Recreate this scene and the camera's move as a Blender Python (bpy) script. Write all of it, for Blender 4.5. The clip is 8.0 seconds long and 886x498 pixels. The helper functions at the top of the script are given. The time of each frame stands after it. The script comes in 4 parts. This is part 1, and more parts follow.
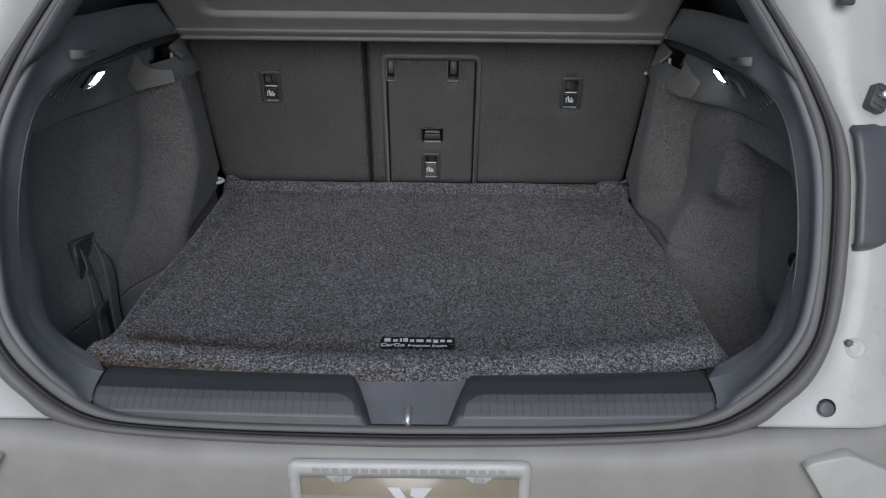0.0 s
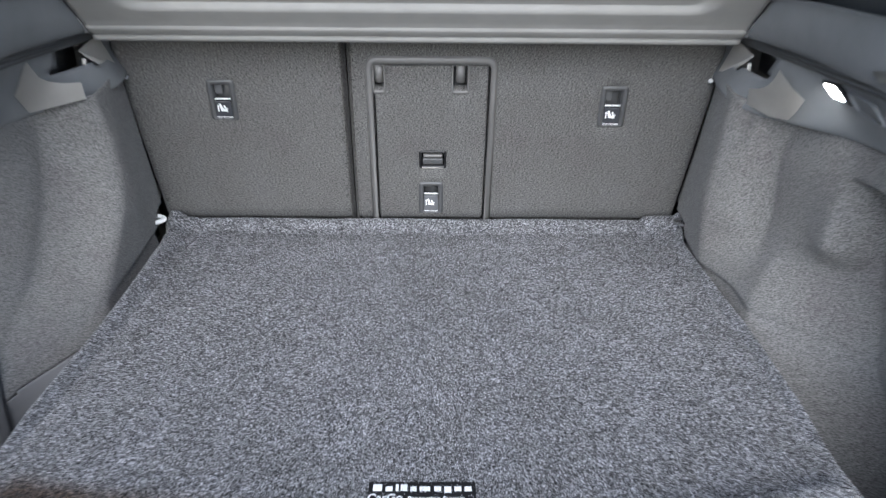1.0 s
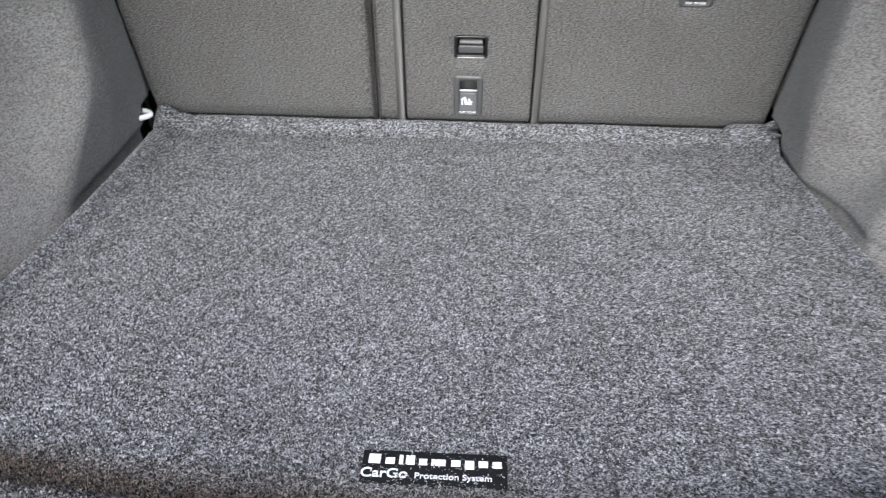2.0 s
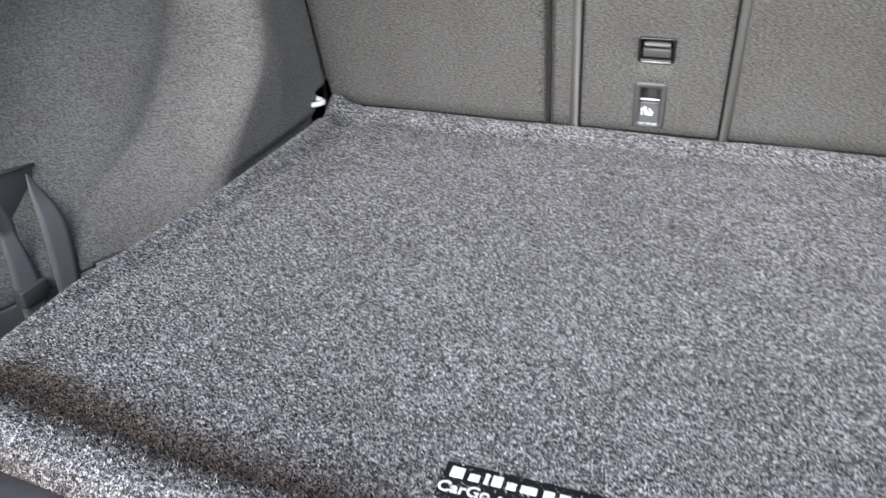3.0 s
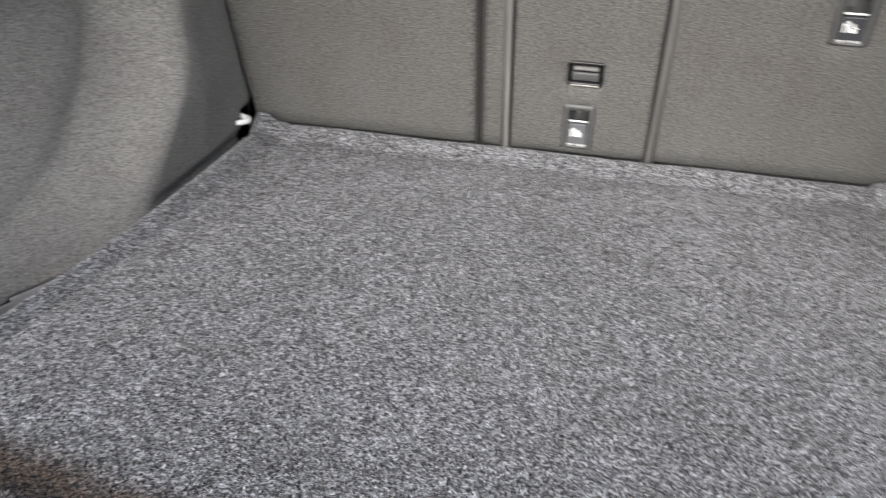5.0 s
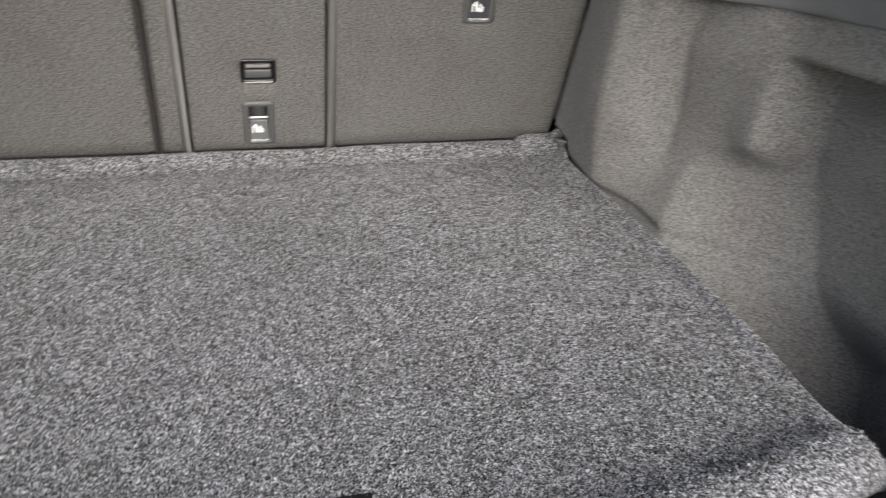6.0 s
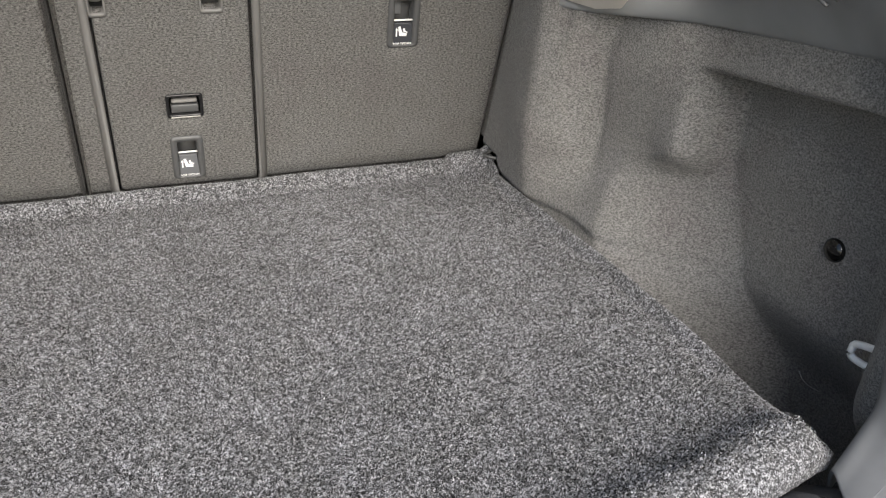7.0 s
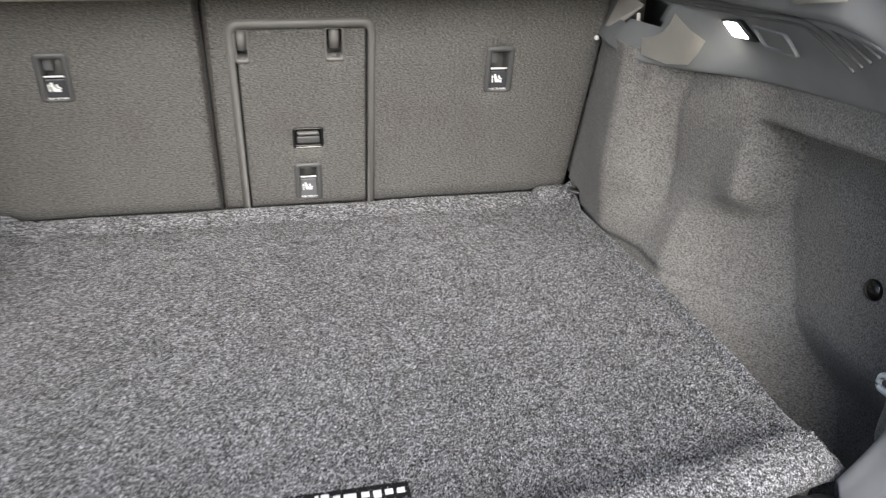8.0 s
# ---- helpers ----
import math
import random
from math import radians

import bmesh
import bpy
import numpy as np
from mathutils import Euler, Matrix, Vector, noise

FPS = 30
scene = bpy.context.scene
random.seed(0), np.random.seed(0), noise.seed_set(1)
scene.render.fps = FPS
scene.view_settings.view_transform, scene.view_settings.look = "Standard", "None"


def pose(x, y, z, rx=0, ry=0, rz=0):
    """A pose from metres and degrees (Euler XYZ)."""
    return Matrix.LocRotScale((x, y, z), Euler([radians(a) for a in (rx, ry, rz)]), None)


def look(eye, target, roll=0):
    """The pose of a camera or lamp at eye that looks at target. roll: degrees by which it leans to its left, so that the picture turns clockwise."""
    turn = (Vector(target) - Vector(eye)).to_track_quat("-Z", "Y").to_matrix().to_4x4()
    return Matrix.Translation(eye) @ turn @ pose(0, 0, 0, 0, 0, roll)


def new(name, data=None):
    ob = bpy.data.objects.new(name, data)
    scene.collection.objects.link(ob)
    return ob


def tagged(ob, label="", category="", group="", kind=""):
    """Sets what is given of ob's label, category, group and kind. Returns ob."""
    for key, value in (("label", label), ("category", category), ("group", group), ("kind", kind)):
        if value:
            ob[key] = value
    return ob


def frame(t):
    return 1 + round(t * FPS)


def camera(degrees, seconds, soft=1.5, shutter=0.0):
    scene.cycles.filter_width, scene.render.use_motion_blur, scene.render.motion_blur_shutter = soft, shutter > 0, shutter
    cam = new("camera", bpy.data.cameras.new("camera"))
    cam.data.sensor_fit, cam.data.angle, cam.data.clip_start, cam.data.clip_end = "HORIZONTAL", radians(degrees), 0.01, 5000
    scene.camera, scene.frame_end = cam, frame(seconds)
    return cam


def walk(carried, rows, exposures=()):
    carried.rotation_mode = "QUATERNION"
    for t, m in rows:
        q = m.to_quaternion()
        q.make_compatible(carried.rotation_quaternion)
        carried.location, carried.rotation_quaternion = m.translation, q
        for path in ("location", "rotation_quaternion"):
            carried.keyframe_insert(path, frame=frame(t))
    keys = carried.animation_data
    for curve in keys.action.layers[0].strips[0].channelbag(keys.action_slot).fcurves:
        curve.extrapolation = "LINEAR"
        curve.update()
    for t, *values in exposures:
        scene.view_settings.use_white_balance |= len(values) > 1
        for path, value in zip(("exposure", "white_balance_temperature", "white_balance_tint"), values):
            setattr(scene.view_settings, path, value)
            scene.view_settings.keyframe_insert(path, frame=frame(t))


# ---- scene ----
cam = camera(58.7, 8.0, soft=1.1, shutter=0.4)
PATH = [
    (0, (0.053, -0.004, 1.386), (0.05, 1.808, 0.541), 0.6),
    (0.5, (0.051, 0.157, 1.359), (0.062, 1.966, 0.507), 0.8),
    (0.8, (0.027, 0.332, 1.353), (0.059, 2.134, 0.487), 1.0),
    (0.9, (0.033, 0.368, 1.36), (0.042, 2.16, 0.472), 0.5),
    (1, (0.024, 0.415, 1.339), (0.049, 2.208, 0.454), 0.6),
    (1.2, (0.026, 0.483, 1.292), (0.043, 2.262, 0.382), 0.6),
    (1.5, (0.046, 0.536, 1.241), (0.024, 2.286, 0.275), 0.1),
    (1.7, (0.032, 0.577, 1.226), (0.012, 2.286, 0.188), 0.5),
    (2.8, (0.09, 0.661, 1.131), (-0.401, 2.33, 0.145), -1.2),
    (3, (0.092, 0.68, 1.129), (-0.483, 2.338, 0.169), -0.9),
    (3.5, (0.103, 0.703, 1.144), (-0.648, 2.308, 0.217), -0.5),
    (4, (0.103, 0.71, 1.148), (-0.737, 2.285, 0.247), 0.1),
    (4.2, (0.104, 0.71, 1.149), (-0.722, 2.291, 0.245), 0.4),
    (5.3, (0.049, 0.676, 1.155), (-0.076, 2.42, 0.185), 2.3),
    (5.5, (0.047, 0.66, 1.152), (0.077, 2.416, 0.195), 2.6),
    (6, (-0.002, 0.65, 1.17), (0.465, 2.347, 0.221), 3.2),
    (6.5, (-0.023, 0.651, 1.185), (0.608, 2.305, 0.254), 2.6),
    (7, (-0.025, 0.648, 1.185), (0.626, 2.304, 0.273), 1.9),
    (7.5, (-0.028, 0.625, 1.201), (0.522, 2.329, 0.309), 1.2),
    (8, (-0.023, 0.509, 1.238), (0.362, 2.278, 0.387), 1.0),
]
# exposure follows the phone's metering
EXPOSURES = [(0.0, -1.1, 6050, 10), (0.5, -0.42, 5600, 10), (1.0, 0.64, 5850, 10), (1.5, 0.8, 6100, 10), (3.0, 0.9, 6250, 10), (4.0, 1.03, 6350, 10), (5.5, 0.66, 6700, 10), (7.0, 0.61, 6900, 10), (8.0, 0.76, 6700, 10)]
walk(cam, [(t, look(eye, target, roll)) for t, eye, target, roll in PATH], EXPOSURES)

# ---- light ----
world = bpy.data.worlds.new("overcast_sky")
scene.world = world
world.use_nodes = True
wn = world.node_tree.nodes
sky = wn.new("ShaderNodeTexSky")
sky.sky_type = "NISHITA"
sky.sun_disc = False
sky.sun_elevation, sky.sun_rotation = radians(34.5), radians(183)
sky.air_density, sky.dust_density = 1.0, 1.5
wn["Background"].inputs["Strength"].default_value = 0.145
world.node_tree.links.new(sky.outputs["Color"], wn["Background"].inputs["Color"])
sun = new("sun", bpy.data.lights.new("sun", "SUN"))
sun.data.energy, sun.data.angle, sun.data.color = 3.8, radians(54), (1.0, 0.99, 0.98)
sun.matrix_world = look((-0.2, -2.2, 3.155), (0, 1.3, 0.75))


# ---- materials ----
def nodes_of(name):
    m = bpy.data.materials.new(name)
    m.use_nodes = True
    t = m.node_tree
    return m, t, t.nodes["Principled BSDF"]


def ramp(t, source, stops):
    r = t.nodes.new("ShaderNodeValToRGB")
    el = r.color_ramp.elements
    while len(el) < len(stops):
        el.new(0.5)
    for e, (p, c) in zip(el, stops):
        e.position, e.color = p, (*c, 1)
    t.links.new(source, r.inputs["Fac"])
    return r.outputs["Color"]


def noise_of(t, scale, detail=3, rough=0.6, stretch=(1, 1, 1)):
    co = t.nodes.new("ShaderNodeTexCoord")
    mp = t.nodes.new("ShaderNodeMapping")
    mp.inputs["Scale"].default_value = stretch
    n = t.nodes.new("ShaderNodeTexNoise")
    n.inputs["Scale"].default_value, n.inputs["Detail"].default_value = scale, detail
    n.inputs["Roughness"].default_value = rough
    t.links.new(co.outputs["Object"], mp.inputs["Vector"])
    t.links.new(mp.outputs["Vector"], n.inputs["Vector"])
    return n.outputs["Fac"]


def mixed(t, a, b, fac, mode="MULTIPLY"):
    n = t.nodes.new("ShaderNodeMix")
    n.data_type, n.blend_type = "RGBA", mode
    if isinstance(fac, float):
        n.inputs["Factor"].default_value = fac
    else:
        t.links.new(fac, n.inputs["Factor"])
    for k, v in ((6, a), (7, b)):
        if isinstance(v, tuple):
            n.inputs[k].default_value = (*v, 1)
        else:
            t.links.new(v, n.inputs[k])
    return n.outputs[2]


def bumped(t, bsdf, height, strength, distance):
    b = t.nodes.new("ShaderNodeBump")
    b.inputs["Strength"].default_value, b.inputs["Distance"].default_value = strength, distance
    t.links.new(height, b.inputs["Height"])
    t.links.new(b.outputs["Normal"], bsdf.inputs["Normal"])


def felt(name, dark, light, scale=900, fuzz=0.3):
    """Needle felt: fine fibre flecks over soft, wider shades."""
    m, t, b = nodes_of(name)
    fine = noise_of(t, scale, 3, 0.85, (0.7, 1.0, 1.3))
    col = ramp(t, fine, [(0.385, dark), (0.625, light)])
    strands = ramp(t, noise_of(t, scale * 0.45, 2, 0.7, (0.5, 0.5, 1.6)), [(0.35, (0.86, 0.86, 0.86)), (0.65, (1.0, 1.0, 1.0))])
    wide = ramp(t, noise_of(t, 9, 4), [(0.3, (0.86, 0.83, 0.83)), (0.5, (0.94, 0.94, 0.92)), (0.7, (1.0, 1.0, 1.0))])
    t.links.new(mixed(t, mixed(t, col, strands, 1.0), wide, 1.0), b.inputs["Base Color"])
    b.inputs["Roughness"].default_value = 0.95
    b.inputs["Specular IOR Level"].default_value = 0.15
    b.inputs["Sheen Weight"].default_value = fuzz
    b.inputs["Sheen Roughness"].default_value = 0.5
    bumped(t, b, fine, 0.25, 0.001)
    return m


def plastic(name, col, rough=0.5, grain=0.25, spec=0.5, scale=1600):
    m, t, b = nodes_of(name)
    lo = tuple(c * 0.85 for c in col)
    t.links.new(ramp(t, noise_of(t, 14, 5), [(0.3, lo), (0.7, col)]), b.inputs["Base Color"])
    rr = ramp(t, noise_of(t, 40, 4), [(0.3, (rough * 0.88,) * 3), (0.7, (min(1, rough * 1.12),) * 3)])
    t.links.new(rr, b.inputs["Roughness"])
    b.inputs["Specular IOR Level"].default_value = spec
    if grain:
        bumped(t, b, noise_of(t, scale, 1, 0.5), grain, 0.0004)
    return m


def metal(name, col, rough):
    m, t, b = nodes_of(name)
    b.inputs["Metallic"].default_value = 1.0
    b.inputs["Base Color"].default_value = (*col, 1)
    t.links.new(ramp(t, noise_of(t, 60, 4), [(0.3, (rough * 0.8,) * 3), (0.7, (rough * 1.2,) * 3)]), b.inputs["Roughness"])
    return m


def pile_carpet(name, tufts):
    m, t, b = nodes_of(name)
    fine = noise_of(t, 560, 3, 0.75, (1, 0.8, 1))
    if tufts:
        geo = t.nodes.new("ShaderNodeNewGeometry")
        col = ramp(t, geo.outputs["Random Per Island"], [(0.0, (0.006, 0.006, 0.007)), (0.45, (0.024, 0.024, 0.025)), (0.56, (0.38, 0.382, 0.393)), (1.0, (0.70, 0.705, 0.723))])
    else:
        col = ramp(t, fine, [(0.40, (0.035, 0.035, 0.037)), (0.5, (0.19, 0.19, 0.197)), (0.60, (0.56, 0.563, 0.58))])
    tint = ramp(t, noise_of(t, 30, 4), [(0.32, (0.76, 0.76, 0.75)), (0.66, (1.0, 1.0, 1.02))])
    clump = ramp(t, noise_of(t, 235, 2, 0.75, (0.8, 1.2, 1)), [(0.42, (0.32, 0.32, 0.32)), (0.57, (1.0, 1.0, 1.0))])
    col = mixed(t, col, clump, 1.0)
    wide = ramp(t, noise_of(t, 5, 3), [(0.3, (0.86, 0.86, 0.86)), (0.7, (1.0, 1.0, 1.0))])
    col = mixed(t, mixed(t, col, tint, 1.0), wide, 1.0)
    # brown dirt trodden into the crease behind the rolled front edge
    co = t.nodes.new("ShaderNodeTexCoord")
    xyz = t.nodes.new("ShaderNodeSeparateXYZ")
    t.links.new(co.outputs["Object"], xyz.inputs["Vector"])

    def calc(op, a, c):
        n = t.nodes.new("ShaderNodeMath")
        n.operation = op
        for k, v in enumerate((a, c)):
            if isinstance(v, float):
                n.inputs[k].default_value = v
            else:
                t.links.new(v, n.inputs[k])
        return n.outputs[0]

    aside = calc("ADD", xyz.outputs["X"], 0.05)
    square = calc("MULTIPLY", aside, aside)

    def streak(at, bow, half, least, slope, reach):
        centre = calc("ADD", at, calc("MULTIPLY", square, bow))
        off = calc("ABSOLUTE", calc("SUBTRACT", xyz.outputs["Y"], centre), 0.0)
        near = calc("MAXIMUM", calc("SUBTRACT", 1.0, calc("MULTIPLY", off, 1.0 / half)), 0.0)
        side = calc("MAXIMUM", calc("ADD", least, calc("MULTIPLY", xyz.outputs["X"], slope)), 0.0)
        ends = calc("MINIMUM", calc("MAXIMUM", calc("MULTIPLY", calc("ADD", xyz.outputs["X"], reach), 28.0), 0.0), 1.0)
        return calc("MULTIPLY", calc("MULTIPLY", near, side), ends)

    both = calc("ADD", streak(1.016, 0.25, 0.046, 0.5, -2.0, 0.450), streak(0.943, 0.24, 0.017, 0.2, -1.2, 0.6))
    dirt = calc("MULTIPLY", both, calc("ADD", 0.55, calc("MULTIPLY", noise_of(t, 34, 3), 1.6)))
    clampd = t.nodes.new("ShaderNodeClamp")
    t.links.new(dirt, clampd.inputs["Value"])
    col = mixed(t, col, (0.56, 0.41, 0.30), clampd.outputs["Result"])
    t.links.new(col, b.inputs["Base Color"])
    b.inputs["Roughness"].default_value = 0.95
    b.inputs["Specular IOR Level"].default_value = 0.1
    b.inputs["Sheen Weight"].default_value = 0.2
    if not tufts:
        bumped(t, b, fine, 0.5, 0.002)
    return m


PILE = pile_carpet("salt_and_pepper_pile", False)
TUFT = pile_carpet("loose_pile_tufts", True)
FELT = felt("dark_grey_trim_felt", (0.092, 0.090, 0.0885), (0.29, 0.284, 0.277), 400, 0.12)
SEATFELT = felt("charcoal_seat_felt", (0.045, 0.0442, 0.0432), (0.202, 0.198, 0.193), 400, 0.1)
BINPL = plastic("black_bin_plastic", (0.04, 0.04, 0.042), 0.6, 0.3, 0.3)
BINGREY = plastic("smooth_grey_bin_plastic", (0.2, 0.199, 0.204), 0.5, 0.2, 0.4)
SEAMFELT = felt("dark_seam_felt", (0.028, 0.027, 0.026), (0.115, 0.11, 0.106), 380, 0.05)
TRIM = plastic("charcoal_trim_plastic", (0.215, 0.221, 0.228), 0.5, 0.3, 0.4)
FRAMEPL = plastic("grey_frame_plastic", (0.08, 0.081, 0.082), 0.42, 0.2)
HATCHFR = plastic("taupe_frame_plastic", (0.155, 0.152, 0.146), 0.42, 0.2)
BLACKPL = plastic("black_plastic", (0.012, 0.012, 0.013), 0.3, 0.1)
RUBBER = plastic("black_rubber", (0.03, 0.03, 0.032), 0.55, 0.15, 0.4)
GREYBUMP = plastic("grey_bumper_plastic", (0.36, 0.345, 0.32), 0.5, 0.1, 0.4)
WHITE = plastic("white_car_paint", (0.57, 0.565, 0.53), 0.3, 0.0, 0.5)
LAMPDARK = plastic("smoked_lamp_plastic", (0.12, 0.12, 0.125), 0.35, 0.0, 0.5)
SHELFPL = plastic("grey_shelf_board", (0.31, 0.305, 0.287), 0.5, 0.3, 0.4)
STEEL = metal("zinc_steel", (0.9, 0.9, 0.89), 0.5)
# beige base colour stands for warm reflections in the mirror-like insert
MIRRORPL = plastic("reflection_toned_insert", (0.36, 0.31, 0.23), 0.2, 0.0, 0.8)
WHITEPRINT = plastic("white_print", (0.8, 0.8, 0.8), 0.6, 0.0, 0.3)
BLACKCLOTH = plastic("black_woven_patch", (0.008, 0.008, 0.009), 0.8, 0.5, 0.2)
ZINC = plastic("bright_zinc_coating", (0.9, 0.9, 0.89), 0.35, 0.0, 0.6)
WEB = plastic("grey_webbing", (0.16, 0.16, 0.164), 0.8, 0.6, 0.2, 2200)
ASPHALT = plastic("pale_concrete", (0.3, 0.29, 0.27), 0.9, 0.6, 0.2, 200)
SATIN = plastic("satin_silver", (0.56, 0.55, 0.53), 0.3, 0.0, 0.6)
PLATEBAR = plastic("grey_engraved_bar", (0.42, 0.42, 0.41), 0.5, 0.0, 0.4)
BRACKET = plastic("pale_grey_plastic", (0.52, 0.50, 0.465), 0.4, 0.15)
SILLPLATE = plastic("smooth_grey_sill_plate", (0.36, 0.367, 0.378), 0.4, 0.15)
SILLDARK = plastic("dark_sill_plastic", (0.055, 0.058, 0.063), 0.38, 0.2)
SILLPL = plastic("ribbed_sill_plastic", (0.118, 0.121, 0.125), 0.42, 0.2)
CARD = plastic("grey_printed_card", (0.05, 0.052, 0.058), 0.25, 0.0, 0.6)
PALECARD = plastic("pale_printed_card", (0.13, 0.133, 0.14), 0.3, 0.0, 0.6)
GREYSEAL = plastic("mid_grey_rubber", (0.165, 0.16, 0.154), 0.5, 0.15, 0.4)
GLOSSBLACK = plastic("gloss_black_plastic", (0.008, 0.008, 0.008), 0.12, 0.0, 0.6)
LAMPGLOW, _t, _b = nodes_of("lit_lamp_lens")
_b.inputs["Emission Color"].default_value = (1, 0.97, 0.9, 1)
_b.inputs["Emission Strength"].default_value = 30.0


# ---- building helpers ----
def thing(name, label, category, at=(0, 0, 0), group="", kind="", turn=(0, 0, 0)):
    ob = new(name)
    ob.matrix_world = pose(*at, *turn)
    return tagged(ob, label, category, group, kind)


def part(name, bm, mat, parent, label="", smooth=True):
    me = bpy.data.meshes.new(name)
    bmesh.ops.recalc_face_normals(bm, faces=bm.faces)
    bm.to_mesh(me)
    bm.free()
    for p in me.polygons:
        p.use_smooth = smooth
    me.materials.append(mat)
    ob = new(name, me)
    ob.parent = parent
    if label:
        ob["label"] = label
    return ob


def solid(ob, thick, off=-1):
    md = ob.modifiers.new("thick", "SOLIDIFY")
    md.thickness, md.offset = thick, off
    return ob


def ss(x):
    x = np.clip(x, 0, 1)
    return x * x * (3 - 2 * x)


def sheet(name, X, Y, Z, material, parent, label="", holes=None):
    """A grid surface from three 2D arrays."""
    n, m = X.shape
    co = np.stack([X, Y, Z], -1).reshape(-1, 3)
    i = (np.arange(n - 1)[:, None] * m + np.arange(m - 1)[None, :])
    q = np.stack([i, i + 1, i + m + 1, i + m], -1).reshape(-1, 4)
    if holes is not None:
        q = q[~holes.reshape(-1)]
    me = bpy.data.meshes.new(name)
    me.from_pydata(co.tolist(), [], q.tolist())
    me.polygons.foreach_set("use_smooth", [True] * len(me.polygons))
    me.materials.append(material)
    ob = new(name, me)
    ob.parent = parent
    if label:
        ob["label"] = label
    return ob


def block(x0, x1, y0, y1, z0, z1, bevel=0.0, seg=2, bm=None):
    bm2 = bmesh.new()
    bmesh.ops.create_cube(bm2, size=1)
    bmesh.ops.scale(bm2, vec=(x1 - x0, y1 - y0, z1 - z0), verts=bm2.verts)
    bmesh.ops.translate(bm2, vec=((x0 + x1) / 2, (y0 + y1) / 2, (z0 + z1) / 2), verts=bm2.verts)
    if bevel:
        bmesh.ops.bevel(bm2, geom=bm2.edges[:], offset=bevel, segments=seg, profile=0.5, affect="EDGES")
    return bm2


def prism(poly, y0, y1, bevel=0.0, axis="y"):
    """An outline in (x, z) made solid from depth y0 to y1."""
    bm = bmesh.new()
    a = [bm.verts.new((x, y0, z)) for x, z in poly]
    b = [bm.verts.new((x, y1, z)) for x, z in poly]
    bm.faces.new(a)
    bm.faces.new(b[::-1])
    for k in range(len(poly)):
        j = (k + 1) % len(poly)
        bm.faces.new((a[k], b[k], b[j], a[j]))
    if bevel:
        front = [e for e in bm.edges if all(abs(v.co.y - y0) < 1e-6 for v in e.verts)]
        bmesh.ops.bevel(bm, geom=front, offset=bevel, segments=2, profile=0.5, affect="EDGES")
    return bm


def rounded(x0, x1, z0, z1, r, n=5, corners="abcd"):
    """A rounded rectangle's outline; corners a: low left, b: low right, c: high right, d: high left."""
    out = []
    for key, cx, cz, a0 in (("a", x0 + r, z0 + r, 180), ("b", x1 - r, z0 + r, 270), ("c", x1 - r, z1 - r, 0), ("d", x0 + r, z1 - r, 90)):
        if key in corners:
            out += [(cx + r * math.cos(radians(a0 + 90 * k / n)), cz + r * math.sin(radians(a0 + 90 * k / n))) for k in range(n + 1)]
        else:
            out.append({"a": (x0, z0), "b": (x1, z0), "c": (x1, z1), "d": (x0, z1)}[key])
    return out


def ring(outer, inner, y0, y1, lift=0.0):
    """A frame between two outlines of equal length, its front at y0; lift rounds the front."""
    bm = bmesh.new()
    loops = []
    mid = [((a[0] + b[0]) / 2, (a[1] + b[1]) / 2) for a, b in zip(outer, inner)]
    for pts, y in ((outer, y1), (outer, y0 + lift), (mid, y0), (inner, y0 + lift), (inner, y1)):
        loops.append([bm.verts.new((x, y, z)) for x, z in pts])
    n = len(outer)
    for a, b in zip(loops, loops[1:]):
        for k in range(n):
            j = (k + 1) % n
            bm.faces.new((a[k], a[j], b[j], b[k]))
    return bm


def tube(points, r, n=8, closed=False, squash=1.0):
    """A round bar along a line of points."""
    bm = bmesh.new()
    pts = [Vector(p) for p in points]
    loops = []
    up = Vector((0.13, 0.21, 1)).normalized()
    for k, p in enumerate(pts):
        a = pts[k - 1] if (k or closed) else p
        b = pts[(k + 1) % len(pts)] if (k < len(pts) - 1 or closed) else p
        d = (b - a).normalized()
        s = d.cross(up)
        s = s.normalized() if s.length > 1e-4 else Vector((1, 0, 0))
        u = s.cross(d).normalized()
        loops.append([bm.verts.new(p + r * (s * math.cos(2 * math.pi * i / n) + squash * u * math.sin(2 * math.pi * i / n))) for i in range(n)])
    pairs = list(zip(loops, loops[1:])) + ([(loops[-1], loops[0])] if closed else [])
    for a, b in pairs:
        for i in range(n):
            j = (i + 1) % n
            bm.faces.new((a[i], a[j], b[j], b[i]))
    if not closed:
        bm.faces.new(loops[0])
        bm.faces.new(loops[-1][::-1])
    return bm


def disc(x, y, z, r, depth, axis="y", n=20, bevel=0.0):
    bm = bmesh.new()
    bmesh.ops.create_cone(bm, cap_ends=True, segments=n, radius1=r, radius2=r, depth=depth)
    if bevel:
        rim = [e for e in bm.edges if abs(e.verts[0].co.z - e.verts[1].co.z) < 1e-6]
        bmesh.ops.bevel(bm, geom=rim, offset=bevel, segments=2, profile=0.5, affect="EDGES")
    if axis == "y":
        bmesh.ops.rotate(bm, verts=bm.verts, matrix=Matrix.Rotation(radians(90), 3, "X"))
    elif axis == "x":
        bmesh.ops.rotate(bm, verts=bm.verts, matrix=Matrix.Rotation(radians(90), 3, "Y"))
    bmesh.ops.translate(bm, vec=(x, y, z), verts=bm.verts)
    return bm


def curve_at(table, s):
    """Linear reading of a table of (s, value)."""
    return np.interp(s, [a for a, _ in table], [b for _, b in table])


